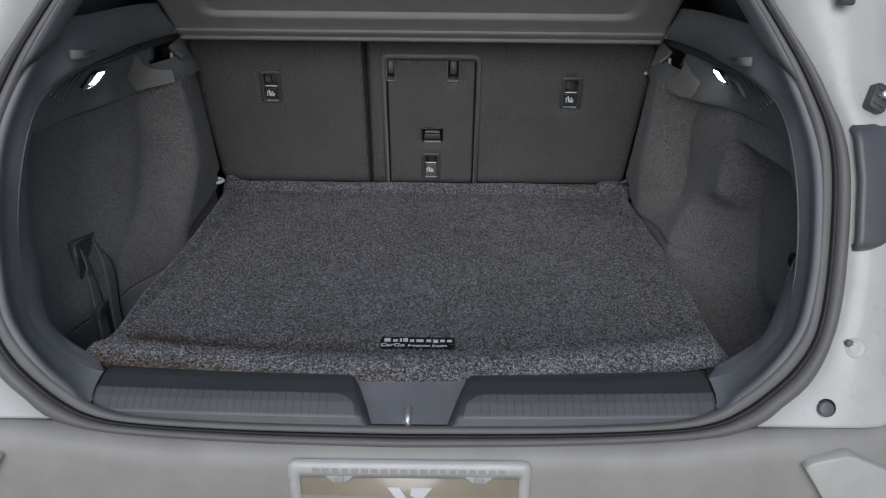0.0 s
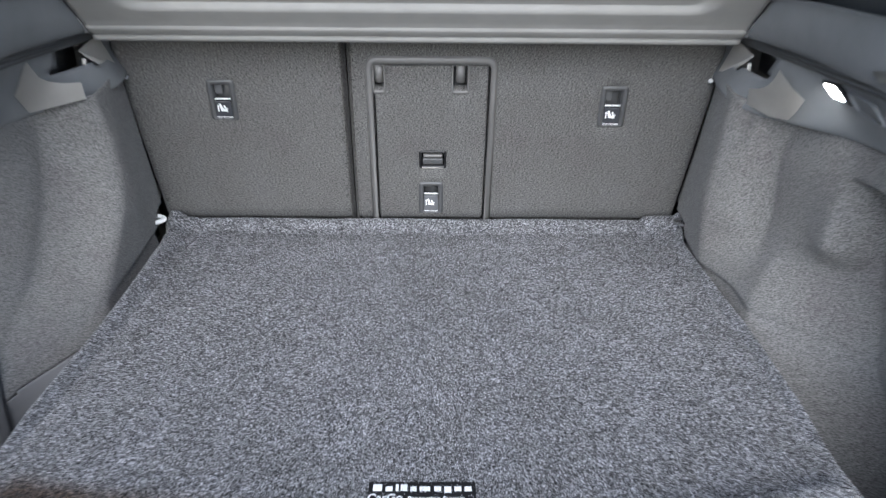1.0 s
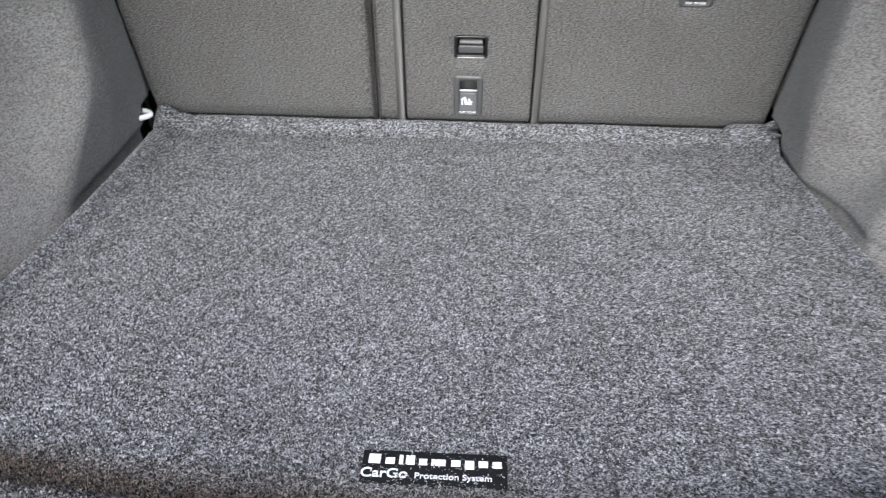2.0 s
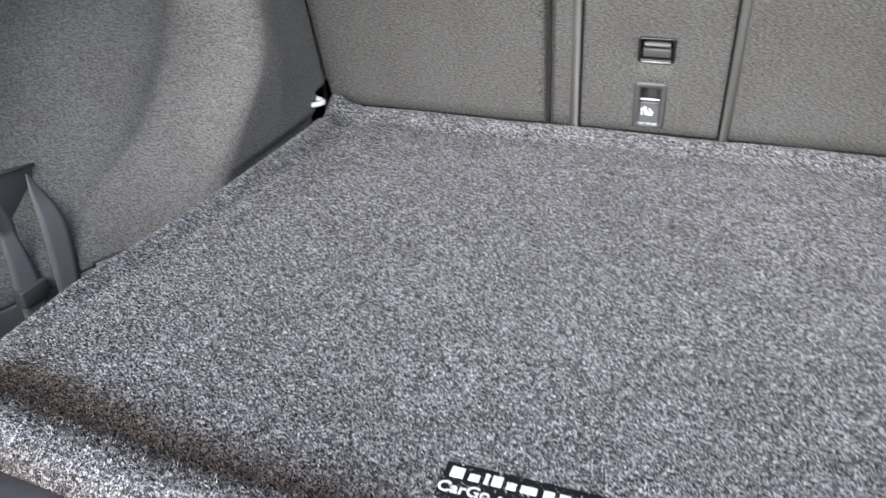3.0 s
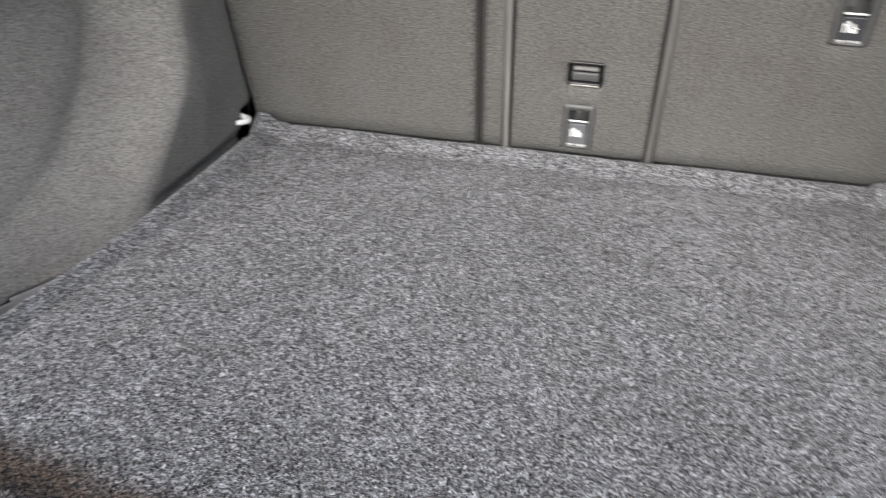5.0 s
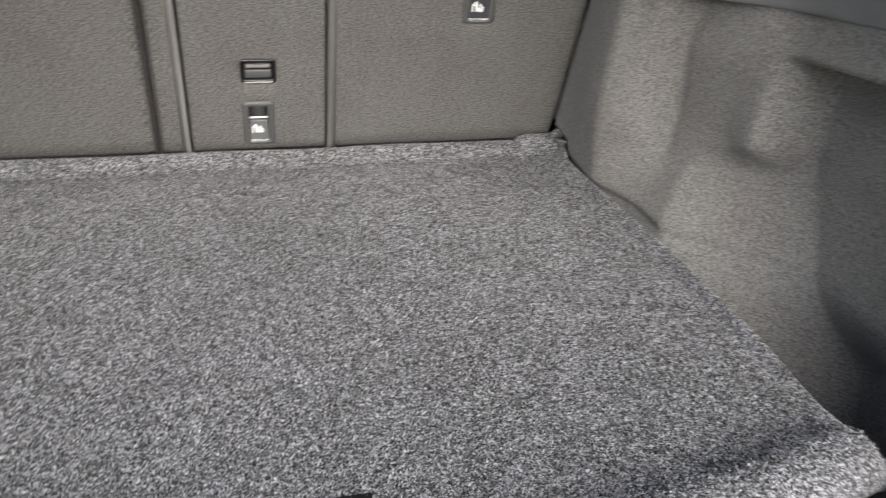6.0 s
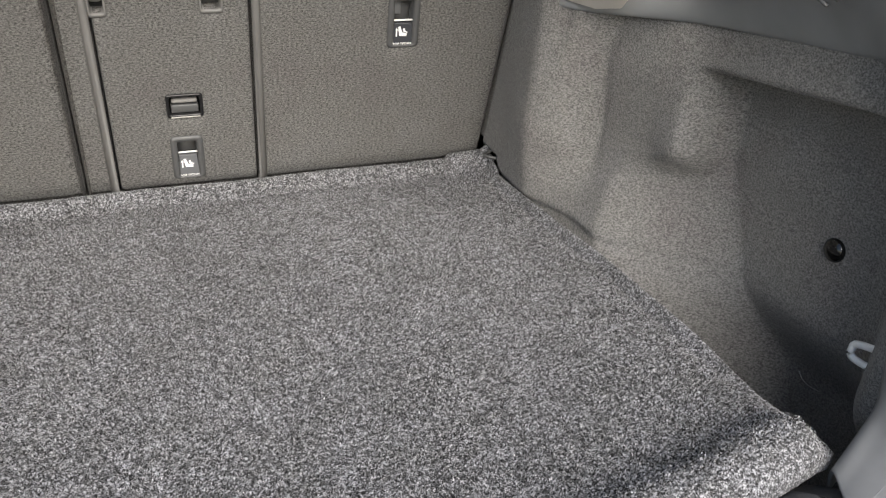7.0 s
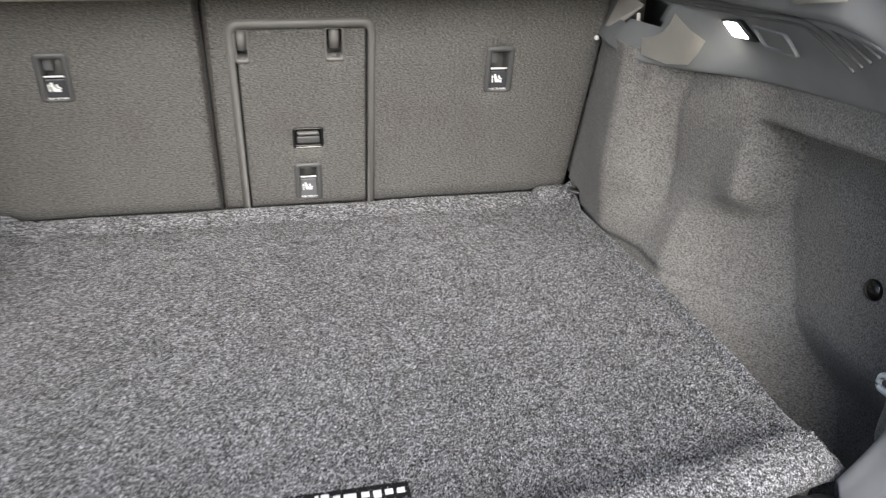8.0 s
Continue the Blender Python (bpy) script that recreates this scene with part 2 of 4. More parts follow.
def catmull(pts, n=6):
    """A smooth line through points."""
    p = [Vector(q) for q in pts]
    out = []
    for k in range(len(p) - 1):
        a, b, c, d = p[max(k - 1, 0)], p[k], p[k + 1], p[min(k + 2, len(p) - 1)]
        for i in range(n):
            t = i / n
            out.append(0.5 * ((2 * b) + (c - a) * t + (2 * a - 5 * b + 4 * c - d) * t * t + (3 * b - a - 3 * c + d) * t ** 3))
    out.append(p[-1])
    return out


# ---- ground and closing shell ----
bm = bmesh.new()
bmesh.ops.create_grid(bm, x_segments=2, y_segments=2, size=60)
ground = part("ground", bm, ASPHALT, None, smooth=False)
tagged(ground, "pale concrete ground under the parked car", "ground", kind="structure")

APLANE = 0.55


def ap_y(z):
    """The tailgate opening leans forward as it rises."""
    return 0.868 + APLANE * (z - 0.725)


# ---- load floor under the mat and side pockets ----
floor = thing("floor", "black moulded load floor with sunken side bins", "load floor", kind="structure")
part("bin_floor", block(-0.70, 0.70, 0.96, 1.85, 0.45, 0.48), BINPL, floor)
part("floor_board", block(-0.448, 0.462, 1.02, 1.80, 0.48, 0.706, 0.004), FELT, floor)


# ---- cargo mat ----
mat = thing("cargo_mat", "grey flecked pile cargo mat with rolled edges on load floor", "cargo mat")


def half_width(y, x):
    right = np.interp(y, [0.96, 1.01, 1.06, 1.40, 1.68, 1.715, 1.745, 1.77, 1.80], [0.500, 0.500, 0.494, 0.488, 0.473, 0.481, 0.492, 0.490, 0.476])
    left = np.interp(y, [0.96, 1.005, 1.035, 1.08, 1.26, 1.455, 1.66, 1.72, 1.75, 1.80], [0.488, 0.488, 0.484, 0.479, 0.468, 0.458, 0.459, 0.464, 0.473, 0.466])
    return np.where(x > 0, right, left)


def build_mat():
    nu, nv = 420, 350
    u = np.linspace(-1, 1, nu)
    v = np.linspace(0, 1, nv)
    U, V = np.meshgrid(u, v)
    span = half_width(np.full_like(U, 1.0), U)
    front = 0.943 + 0.24 * (U * span + 0.05) ** 2 + 0.007 * ss((np.abs(U) - 0.93) / 0.07) ** 2
    Y = front + (1.781 - front) * V
    X = U * half_width(Y, U)
    d = Y - front
    edge = half_width(Y, U) - np.abs(X)
    # the rolled front lip climbs onto the sill, and rounds off towards the corners
    # on one side it turns the corner into the side rim, on the other it slopes off at the edge
    e = 1.12 * edge + 0.003
    dc = d + 0.0005
    inward = np.where(X < 0, (dc ** -4.0 + e ** -4.0) ** -0.25, d)
    on_side = np.where(X < 0, dc ** 4 / (dc ** 4 + e ** 4), 0)
    fade = np.interp(d, [0.025, 0.05, 0.085, 0.16], [0.8, 0.42, 0.16, 0.0])
    slope = np.where(X < 0, 1, (1 - 0.25 * ss((U - 0.93) / 0.06)) * (0.2 + 0.8 * ss(edge / 0.042)))
    lip = np.interp(inward, [0, 0.004, 0.010, 0.018, 0.026, 0.034, 0.042, 0.050, 0.058, 0.066, 0.074, 0.084, 0.098, 0.12], [0.012, 0.0195, 0.0270, 0.0325, 0.0348, 0.0345, 0.0315, 0.0260, 0.0190, 0.0120, 0.0066, 0.0026, 0.0004, 0])
    Z = 0.7215 + slope * lip * (1 - on_side + on_side * fade)
    back = 1.781 - Y
    Z += np.interp(back, [0, 0.004, 0.010, 0.016, 0.021, 0.029, 0.037, 0.045, 0.058, 0.085], [-0.006, 0.0050, 0.0112, 0.0132, 0.0112, 0.0010, -0.0066, -0.0076, -0.0050, 0])
    # the raised side rim widens towards the seats; the other side is a narrow welt
    span = np.where(X < 0, np.interp(Y, [1.05, 1.20, 1.35, 1.57, 1.70], [0.020, 0.020, 0.024, 0.034, 0.046]), 0.017)
    share = np.clip(edge / span, 0, 2)
    rim_z = np.interp(share, [0, 0.15, 0.35, 0.6, 0.85, 1.0, 1.2, 1.7], [0.004, 0.0095, 0.0100, 0.0045, -0.0020, -0.0034, -0.0024, 0])
    Z = np.maximum(Z, Z + rim_z * np.where(X < 0, 1.3, 0.7)) * (back < 0.03) + (Z + rim_z * np.where(X < 0, 1.35, 1.1) * ss((d - 0.07) / 0.14)) * (back >= 0.03)
    Z -= 0.006 * ss((0.006 - edge) / 0.006)
    fold = ((np.abs(X) - 0.418) * 0.080 + (Y - 1.762) * 0.057) / 0.0982
    Z += np.where(X > 0, 0.008, 0.003) * ss(fold / 0.010) - 0.005 * np.exp(-(fold / 0.004) ** 2)
    Z += 0.0012 * np.sin(X * 23 + 1.3 * np.sin(Y * 9)) * np.sin(Y * 17 + 0.6) * ss((d - 0.08) / 0.1)
    rng = np.random.default_rng(5)
    rim = np.minimum(np.minimum(edge, d), back)
    calm = 0.25 + 0.75 * ss((rim - 0.006) / 0.018)
    Z += rng.normal(0, 0.0009, Z.shape) * calm
    X = X + rng.normal(0, 0.0006, X.shape) * calm
    Y = Y + rng.normal(0, 0.0006, Y.shape) * calm
    # short curled tufts all over the pile
    n_t = 380000
    ii, jj = rng.integers(1, nv - 1, n_t), rng.integers(0, nu, n_t)
    P = np.stack([X[ii, jj], Y[ii, jj], Z[ii, jj]], -1) + np.stack([rng.uniform(-0.0014, 0.0014, n_t) * (rim[ii, jj] > 0.002), rng.uniform(-0.0014, 0.0014, n_t) * (rim[ii, jj] > 0.002), np.full(n_t, -0.0004)], -1)
    ang = rng.normal(0, 0.75, n_t) + np.where(rng.random(n_t) < 0.5, 0, math.pi)
    lean = np.stack([np.cos(ang), np.sin(ang), np.zeros(n_t)], -1)
    wide = np.stack([-np.sin(ang), np.cos(ang), np.zeros(n_t)], -1) * rng.uniform(0.00036, 0.00060, n_t)[:, None]
    # the bound edge is cropped short
    crop = (0.45 + 0.55 * ss((rim[ii, jj] - 0.010) / 0.020))[:, None]
    reach = crop * rng.uniform(0.0011, 0.0026, n_t)[:, None]
    rise = crop * np.array([0, 0, 1.0]) * rng.uniform(0.0007, 0.0020, n_t)[:, None]
    rows = np.stack([P - wide, P + wide, P + lean * reach * 0.6 + rise + wide * 0.8, P + lean * reach * 0.6 + rise - wide * 0.8, P + lean * reach * 1.3 + rise * 0.75], 1)
    k0 = np.arange(n_t)[:, None] * 5
    faces = (k0 + np.array([[0, 1, 2, 3]])).tolist() + (k0 + np.array([[3, 2, 4]])).tolist()
    me = bpy.data.meshes.new("pile")
    me.from_pydata(rows.reshape(-1, 3).tolist(), [], faces)
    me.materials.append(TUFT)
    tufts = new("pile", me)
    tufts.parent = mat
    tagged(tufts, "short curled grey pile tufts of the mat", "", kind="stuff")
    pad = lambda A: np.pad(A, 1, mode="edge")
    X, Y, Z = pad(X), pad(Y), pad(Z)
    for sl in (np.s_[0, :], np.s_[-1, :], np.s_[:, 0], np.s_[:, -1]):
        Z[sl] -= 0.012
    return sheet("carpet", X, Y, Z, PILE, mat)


build_mat()


patch = part("logo_patch", block(-0.0455, 0.0715, 1.0475, 1.082, 0.7185, 0.7232, 0.0008), BLACKCLOTH, mat, "black woven patch with white bars")
x = -0.0405
for w_, low, high in ((0.0125, 0, 1), (0.0098, 0, 0.68), (0.0042, 0, 1), (0.0095, 0, 1), (0.0088, 0, 0.68), (0.0148, 0, 0.68), (0.0098, 0, 0.68), (0.0098, -0.25, 0.68), (0.0098, 0, 0.68), (0.0098, 0, 0.68)):
    part("print_bar", block(x, x + w_ * 0.78, 1.0672 + 0.0100 * low, 1.0672 + 0.0100 * high, 0.7229, 0.7238, 0.0003), WHITEPRINT, patch, smooth=False)
    x += w_ + 0.0012

# ---- rear seat backs ----
LEAN = math.degrees(math.atan(0.2))


def panel(x0, x1, h0, h1, holes, name, material, parent, r=0.032, thick=0.05, flare=0.0):
    """An upholstered slab with rounded rim and rectangular holes (x0, x1, h0, h1)."""
    edge = [r * k for k in (0, 0.04, 0.12, 0.25, 0.45, 0.7, 1)]
    xs = sorted({round(v, 5) for v in [x0 + e for e in edge] + [x1 - e for e in edge] + [v for h in holes for v in h[:2]] + list(np.arange(x0 + 0.03, x1 - 0.02, 0.03))})
    hs = sorted({round(v, 5) for v in [h1 - e for e in edge] + [h0, -0.02, 0.002, 0.0045, 0.007, 0.009] + [v for h in holes for v in h[2:]] + list(np.arange(h0 + 0.03, h1 - 0.02, 0.03))})

    def front(x, h):
        d = min(x - x0, x1 - x, h1 - h, r)
        return r - math.sqrt(max(0, r * r - (r - d) ** 2)) + 0.02 * float(ss((0.009 - h) / 0.007))

    bm = bmesh.new()
    vs = {(i, j): bm.verts.new((x, front(x, h), h)) for i, x in enumerate(xs) for j, h in enumerate(hs)}

    def holed(i, j):
        cx, ch = (xs[i] + xs[i + 1]) / 2, (hs[j] + hs[j + 1]) / 2
        return any(a < cx < b and c < ch < d for a, b, c, d in holes)

    for i in range(len(xs) - 1):
        for j in range(len(hs) - 1):
            if not holed(i, j):
                bm.faces.new((vs[i, j], vs[i + 1, j], vs[i + 1, j + 1], vs[i, j + 1]))
    for v in bm.verts:
        v.co.x += math.copysign(max(abs(v.co.x) - 0.36, 0) / 0.12 * flare * v.co.z, v.co.x)
    rim = [e for e in bm.edges if e.is_boundary]
    got = bmesh.ops.extrude_edge_only(bm, edges=rim)["geom"]
    for v in got:
        if isinstance(v, bmesh.types.BMVert):
            v.co.y = thick
    return part(name, bm, material, parent)


def lettering(text, size, m, parent, material):
    cu = bpy.data.curves.new("lettering", "FONT")
    cu.body, cu.size, cu.align_x, cu.extrude, cu.offset = text, size, "CENTER", 0.0002, size * 0.018
    cu.materials.append(material)
    ob = new("lettering", cu)
    ob.parent = parent
    ob.matrix_local = m
    return ob


lettering("CarGo", 0.0135, Matrix.Translation((-0.0265, 1.0528, 0.7237)), patch, WHITEPRINT)
lettering("Protection System", 0.0083, Matrix.Translation((0.0285, 1.0530, 0.7237)), patch, WHITEPRINT)


def seat_icon(cx, h, s, y, parent):
    """The white pictogram of a child seat with an arrow."""
    for poly in ([(-0.45, 0.5), (-0.25, 0.55), (-0.05, 0.0), (0.35, -0.1), (0.35, -0.35), (-0.3, -0.3)],
                 [(-0.02, 0.28), (0.12, 0.4), (0.25, 0.1), (0.45, 0.02), (0.4, -0.06), (0.08, 0.02)],
                 [(-0.62, -0.35), (-0.5, -0.35), (-0.5, 0.2), (-0.42, 0.2), (-0.56, 0.42), (-0.7, 0.2), (-0.62, 0.2)]):
        part("pictogram", prism([(cx + a * s, h + b * s) for a, b in poly], y, y + 0.0006), WHITEPRINT, parent, smooth=False)


def tether_pocket(cx, h0, h1, w, parent, frame_mat=FRAMEPL, card_mat=CARD, share=0.46):
    """A sunken anchor pocket: frame, cup, steel bar, black card with pictogram and lettering."""
    o = rounded(cx - w / 2, cx + w / 2, h0, h1, 0.006)
    e = 0.009
    i = rounded(cx - w / 2 + e, cx + w / 2 - e, h0 + 0.004, h1 - 0.009, 0.003)
    fr = part("tether_pocket", ring(o, i, -0.003, 0.012, 0.0015), frame_mat, parent, "grey plastic top tether pocket")
    part("cup", block(cx - w / 2 + 0.003, cx + w / 2 - 0.003, 0.024, 0.027, h0 + 0.003, h1 - 0.003), FRAMEPL, fr)
    for x in (cx - w / 2 + e - 0.001, cx + w / 2 - e):
        part("cup_side", block(x, x + 0.001, 0.010, 0.031, h0 + 0.004, h1 - 0.008), FRAMEPL, fr)
    part("cup_side", block(cx - w / 2 + e, cx + w / 2 - e, 0.010, 0.031, h1 - 0.009, h1 - 0.008), BLACKPL, fr)
    hm = h0 + (h1 - h0) * share
    if card_mat is CARD:
        part("cup_block", block(cx - w / 2 + e, cx - 0.001, 0.012, 0.030, hm + 0.008, h1 - 0.010, 0.002), SILLPL, fr, "grey block in the pocket")
    part("anchor_bar", tube([(cx - w / 2 + e, 0.004, hm + 0.003), (cx + w / 2 - e, 0.004, hm + 0.003)], 0.0014), ZINC, fr, "bright anchor bar")
    half = w / 2 - e
    bm = prism([(cx - half - 0.001, h0 + 0.001), (cx + half + 0.001, h0 + 0.001), (cx + half - 0.0012, hm), (cx - half + 0.0012, hm)], 0.000, 0.008, 0.0008)
    card = part("card", bm, card_mat, fr, "printed card with white child seat pictogram", smooth=False)
    seat_icon(cx, h0 + (hm - h0) * 0.62, w * 0.36, -0.0008, card)
    lettering("TOP TETHER", 0.0050, pose(cx, -0.0012, h0 + 0.0035, 90, 0, 0), card, WHITEPRINT)
    return fr


seat_a = thing("rear_seat_back", "narrow dark grey felt rear seat back with tether pocket", "seat back", (0, 1.792, 0.72), "rear seat backs", turn=(LEAN, 0, 0))
panel(-0.4825, -0.1258, -0.12, 0.50, [(-0.3545, -0.3215, 0.220, 0.284)], "backrest", SEATFELT, seat_a, r=0.016, flare=0.085)
tether_pocket(-0.338, 0.214, 0.290, 0.047, seat_a)
seat_b = thing("rear_seat_back", "wide dark grey felt rear seat back with load hatch", "seat back", (0, 1.792, 0.72), "rear seat backs", turn=(LEAN, 0, 0))
panel(-0.1222, 0.4825, -0.12, 0.50, [(0.3175, 0.3495, 0.210, 0.278), (-0.080, 0.120, -0.119, 0.318)], "backrest", SEATFELT, seat_b, r=0.016, flare=0.085)
tether_pocket(0.3335, 0.205, 0.283, 0.047, seat_b)
# darker welted strips along the split between the seat backs
for host, edge_x, way in ((seat_a, -0.1258, -1), (seat_b, -0.1222, 1)):
    q, hh_ = np.meshgrid(np.concatenate([np.linspace(0.0003, 0.0075, 12), [0.0080]]), np.linspace(-0.12, 0.47, 40))
    taper = np.interp(hh_, [-0.12, 0.0, 0.35], [0.55, 0.65, 1.0])
    sunk = 0.016 - np.sqrt(0.016 ** 2 - (0.016 - np.minimum(q * taper, 0.016)) ** 2)
    yy = sunk - 0.0022 * np.exp(-((q - 0.0052) / 0.0020) ** 2) - 0.0012 + 0.004 * (q > 0.0078)
    sheet("seam_welt", edge_x + way * q * taper, yy, hh_, SEAMFELT, host, "dark stitched welt")
# load hatch in the wide seat back
o = rounded(-0.091, 0.131, -0.118, 0.3345, 0.018, corners="cd")
i = rounded(-0.080, 0.120, -0.117, 0.320, 0.010, corners="cd")
part("hatch_frame", ring(o, i, -0.006, 0.016, 0.004), HATCHFR, seat_b, "rounded grey plastic hatch surround")
hatch = panel(-0.0765, 0.1165, -0.116, 0.3165, [(-0.0765, -0.060, 0.272, 0.3165), (0.056, 0.082, 0.272, 0.3165), (0.000, 0.045, 0.121, 0.152), (0.004, 0.036, 0.024, 0.083)], "hatch_door", SEATFELT, seat_b, r=0.006, thick=0.022)
hatch["label"] = "felt covered load hatch door"
part("hatch_backing", block(-0.080, 0.120, 0.030, 0.034, -0.117, 0.32), FRAMEPL, seat_b)
for x0, x1 in ((-0.078, -0.060), (0.056, 0.082)):
    notch = part("hinge_notch", ring(rounded(x0 - 0.002, x1 + 0.002, 0.266, 0.318, 0.004), rounded(x0 + 0.001, x1 - 0.001, 0.272, 0.3175, 0.003), -0.002, 0.02, 0.001), HATCHFR, hatch)
    part("hinge_pin", tube([((x0 + x1) / 2, 0.010, 0.285), ((x0 + x1) / 2, 0.010, 0.315)], 0.008, 12), HATCHFR, notch)
latch = part("hatch_latch", ring(rounded(-0.002, 0.047, 0.118, 0.154, 0.004), rounded(0.002, 0.043, 0.123, 0.150, 0.003), -0.003, 0.016, 0.0015), BLACKPL, hatch, "black latch with chrome strip")
part("latch_cup", block(0.000, 0.045, 0.016, 0.019, 0.121, 0.152), BLACKPL, latch)
part("latch_strip", block(0.005, 0.040, -0.001, 0.010, 0.1395, 0.1450, 0.0025), GREYSEAL, latch, "bright latch strip")
part("latch_pull", block(0.004, 0.041, 0.001, 0.012, 0.124, 0.1365, 0.002), FRAMEPL, latch)
part("latch_lip", tube([(0.003, -0.0025, 0.1195), (0.042, -0.0025, 0.1195)], 0.0012, 6), BRACKET, latch)
tether_pocket(0.0195, 0.018, 0.088, 0.045, hatch, FRAMEPL, PALECARD, 0.55)

part("rear_shell", block(-0.515, 0.515, 0.052, 0.058, -0.12, 0.50), BLACKPL, seat_b)

# ---- side trims ----
TOPZ = [(1.06, 1.022), (1.14, 1.027), (1.40, 1.015), (1.565, 1.006), (1.63, 1.010), (1.80, 1.020)]


def rear_edge(z):
    return np.interp(z, [0.56, 0.70, 0.75, 0.80, 0.90, 0.99, 1.02, 1.04], [1.01, 1.015, 1.045, 1.085, 1.115, 1.13, 1.145, 1.165])


def base_x(z):
    return 0.484 + 0.030 * np.clip((z - 0.72) / 0.33, -1, 1.5)


def right_wall(y, z):
    b = base_x(z) - 0.024 * np.clip((z - 0.68) / 0.15, 0.3, 1) * ss((1.785 - y) / 0.185) * (1 - ss((1.612 - y) / 0.050))
    up = ss((z - 0.768 - 0.33 * np.clip(1.535 - y, -0.02, 0.16) - 0.022 * ss((y - 1.53) / 0.05)) / 0.048)
    over = ss((z - 0.950 - 0.075 * (1.4 - y)) / 0.014)
    post = 1.572 - 0.25 * np.clip(z - 0.94, 0, 0.1)
    upper = 0.023 * (np.clip((post - y) / 0.034, 0, 1) + ss((post + 0.004 - y) / 0.042)) + 0.028 * np.clip((1.525 - y) / 0.12, 0, 1) + 0.076 * ss((1.406 - y) / 0.030) * (1 - over)
    upper += 0.010 * ss((1.43 - y) / 0.06) * over
    upper += 0.013 * ss((1.590 - y) / 0.04) * ss((y - 1.40) / 0.06) * np.clip((0.94 - z) / 0.09, 0, 1)
    run = (1.485 + 0.5 * (z - 0.79) - y) / 0.135
    lower = 0.065 * ss((1.61 - y) / 0.10) * np.interp(z, [0.71, 0.80], [0.15, 0.9])
    lower = lower + (0.155 - lower) * (0.65 * np.clip(run, 0, 1) + 0.35 * ss(run))
    x = b + upper * up + lower * (1 - up)
    x = np.minimum(x, 0.652) + 0.060 * ss((0.728 - z) / 0.11) * ss((1.40 - y) / 0.16)
    x = x + 0.009 * ss((0.732 - z) / 0.010) * ss((y - 1.30) / 0.1)
    return x - (0.060 * ss((1.120 - y) / 0.07)) * (1 - ss((z - 0.93) / 0.05)) - 0.02 * ss((1.165 - y) / 0.1)


def left_wall(y, z):
    start = np.interp(z, [0.62, 0.74, 0.80, 0.87, 0.94, 1.03], [1.42, 1.49, 1.545, 1.60, 1.605, 1.575])
    end = np.interp(z, [0.62, 0.72, 0.76, 0.80, 0.87, 0.95, 1.03], [1.22, 1.27, 1.31, 1.40, 1.485, 1.53, 1.54])
    back = np.interp(z, [0.62, 0.72, 0.82, 0.90, 0.95], [1.27, 1.33, 1.43, 1.505, 1.53])
    b = base_x(z) - 0.026 * np.clip((z - 0.68) / 0.15, 0.3, 1) * np.clip((1.79 - y) / 0.17, 0, 1) * (1 - ss((start - y) / 0.07))
    x = b + 0.057 * ss((start - y) / (start - end)) + 0.041 * ss((back - y) / 0.22)
    x = np.minimum(x, 0.642) + 0.030 * ss((0.715 - z) / 0.10) * ss((1.36 - y) / 0.09)
    x = x - 0.022 * ss((z - 0.93) / 0.10) * ss((1.50 - y) / 0.1)
    x = x + 0.007 * ss((0.734 - z) / 0.012) * ss((y - 1.45) / 0.1)
    return x - (0.012 * ss((1.120 - y) / 0.07)) * (1 - ss((z - 0.93) / 0.05)) - 0.01 * ss((1.165 - y) / 0.1)


# three lines of the plastic cap, from the seat along the felt and down to the sill: foot (y, z), ledge and outer line
FOOT = [(1.790, 1.020), (1.660, 1.012), (1.565, 1.006), (1.420, 1.014), (1.300, 1.021), (1.200, 1.027), (1.150, 1.026), (1.126, 0.985), (1.110, 0.900), (1.078, 0.840), (1.042, 0.793), (1.026, 0.764), (1.014, 0.748), (0.996, 0.731)]
LEDGE = [(0.502, 1.700, 1.092), (0.512, 1.630, 1.094), (0.535, 1.500, 1.098), (0.540, 1.400, 1.100), (0.536, 1.290, 1.105), (0.537, 1.200, 1.105), (0.550, 1.135, 1.080), (0.561, 1.085, 1.015), (0.568, 1.045, 0.925), (0.560, 1.010, 0.850), (0.546, 0.985, 0.800), (0.515, 0.972, 0.766), (0.477, 0.958, 0.747), (0.432, 0.945, 0.7400)]
OUTER = [(0.494, 1.640, 1.150), (0.498, 1.570, 1.168), (0.505, 1.480, 1.178), (0.511, 1.380, 1.185), (0.517, 1.280, 1.190), (0.523, 1.205, 1.190), (0.540, 1.118, 1.148), (0.572, 1.046, 1.050), (0.572, 0.985, 0.938), (0.557, 0.941, 0.857), (0.537, 0.921, 0.815), (0.498, 0.899, 0.776), (0.452, 0.882, 0.748), (0.432, 0.872, 0.7265)]


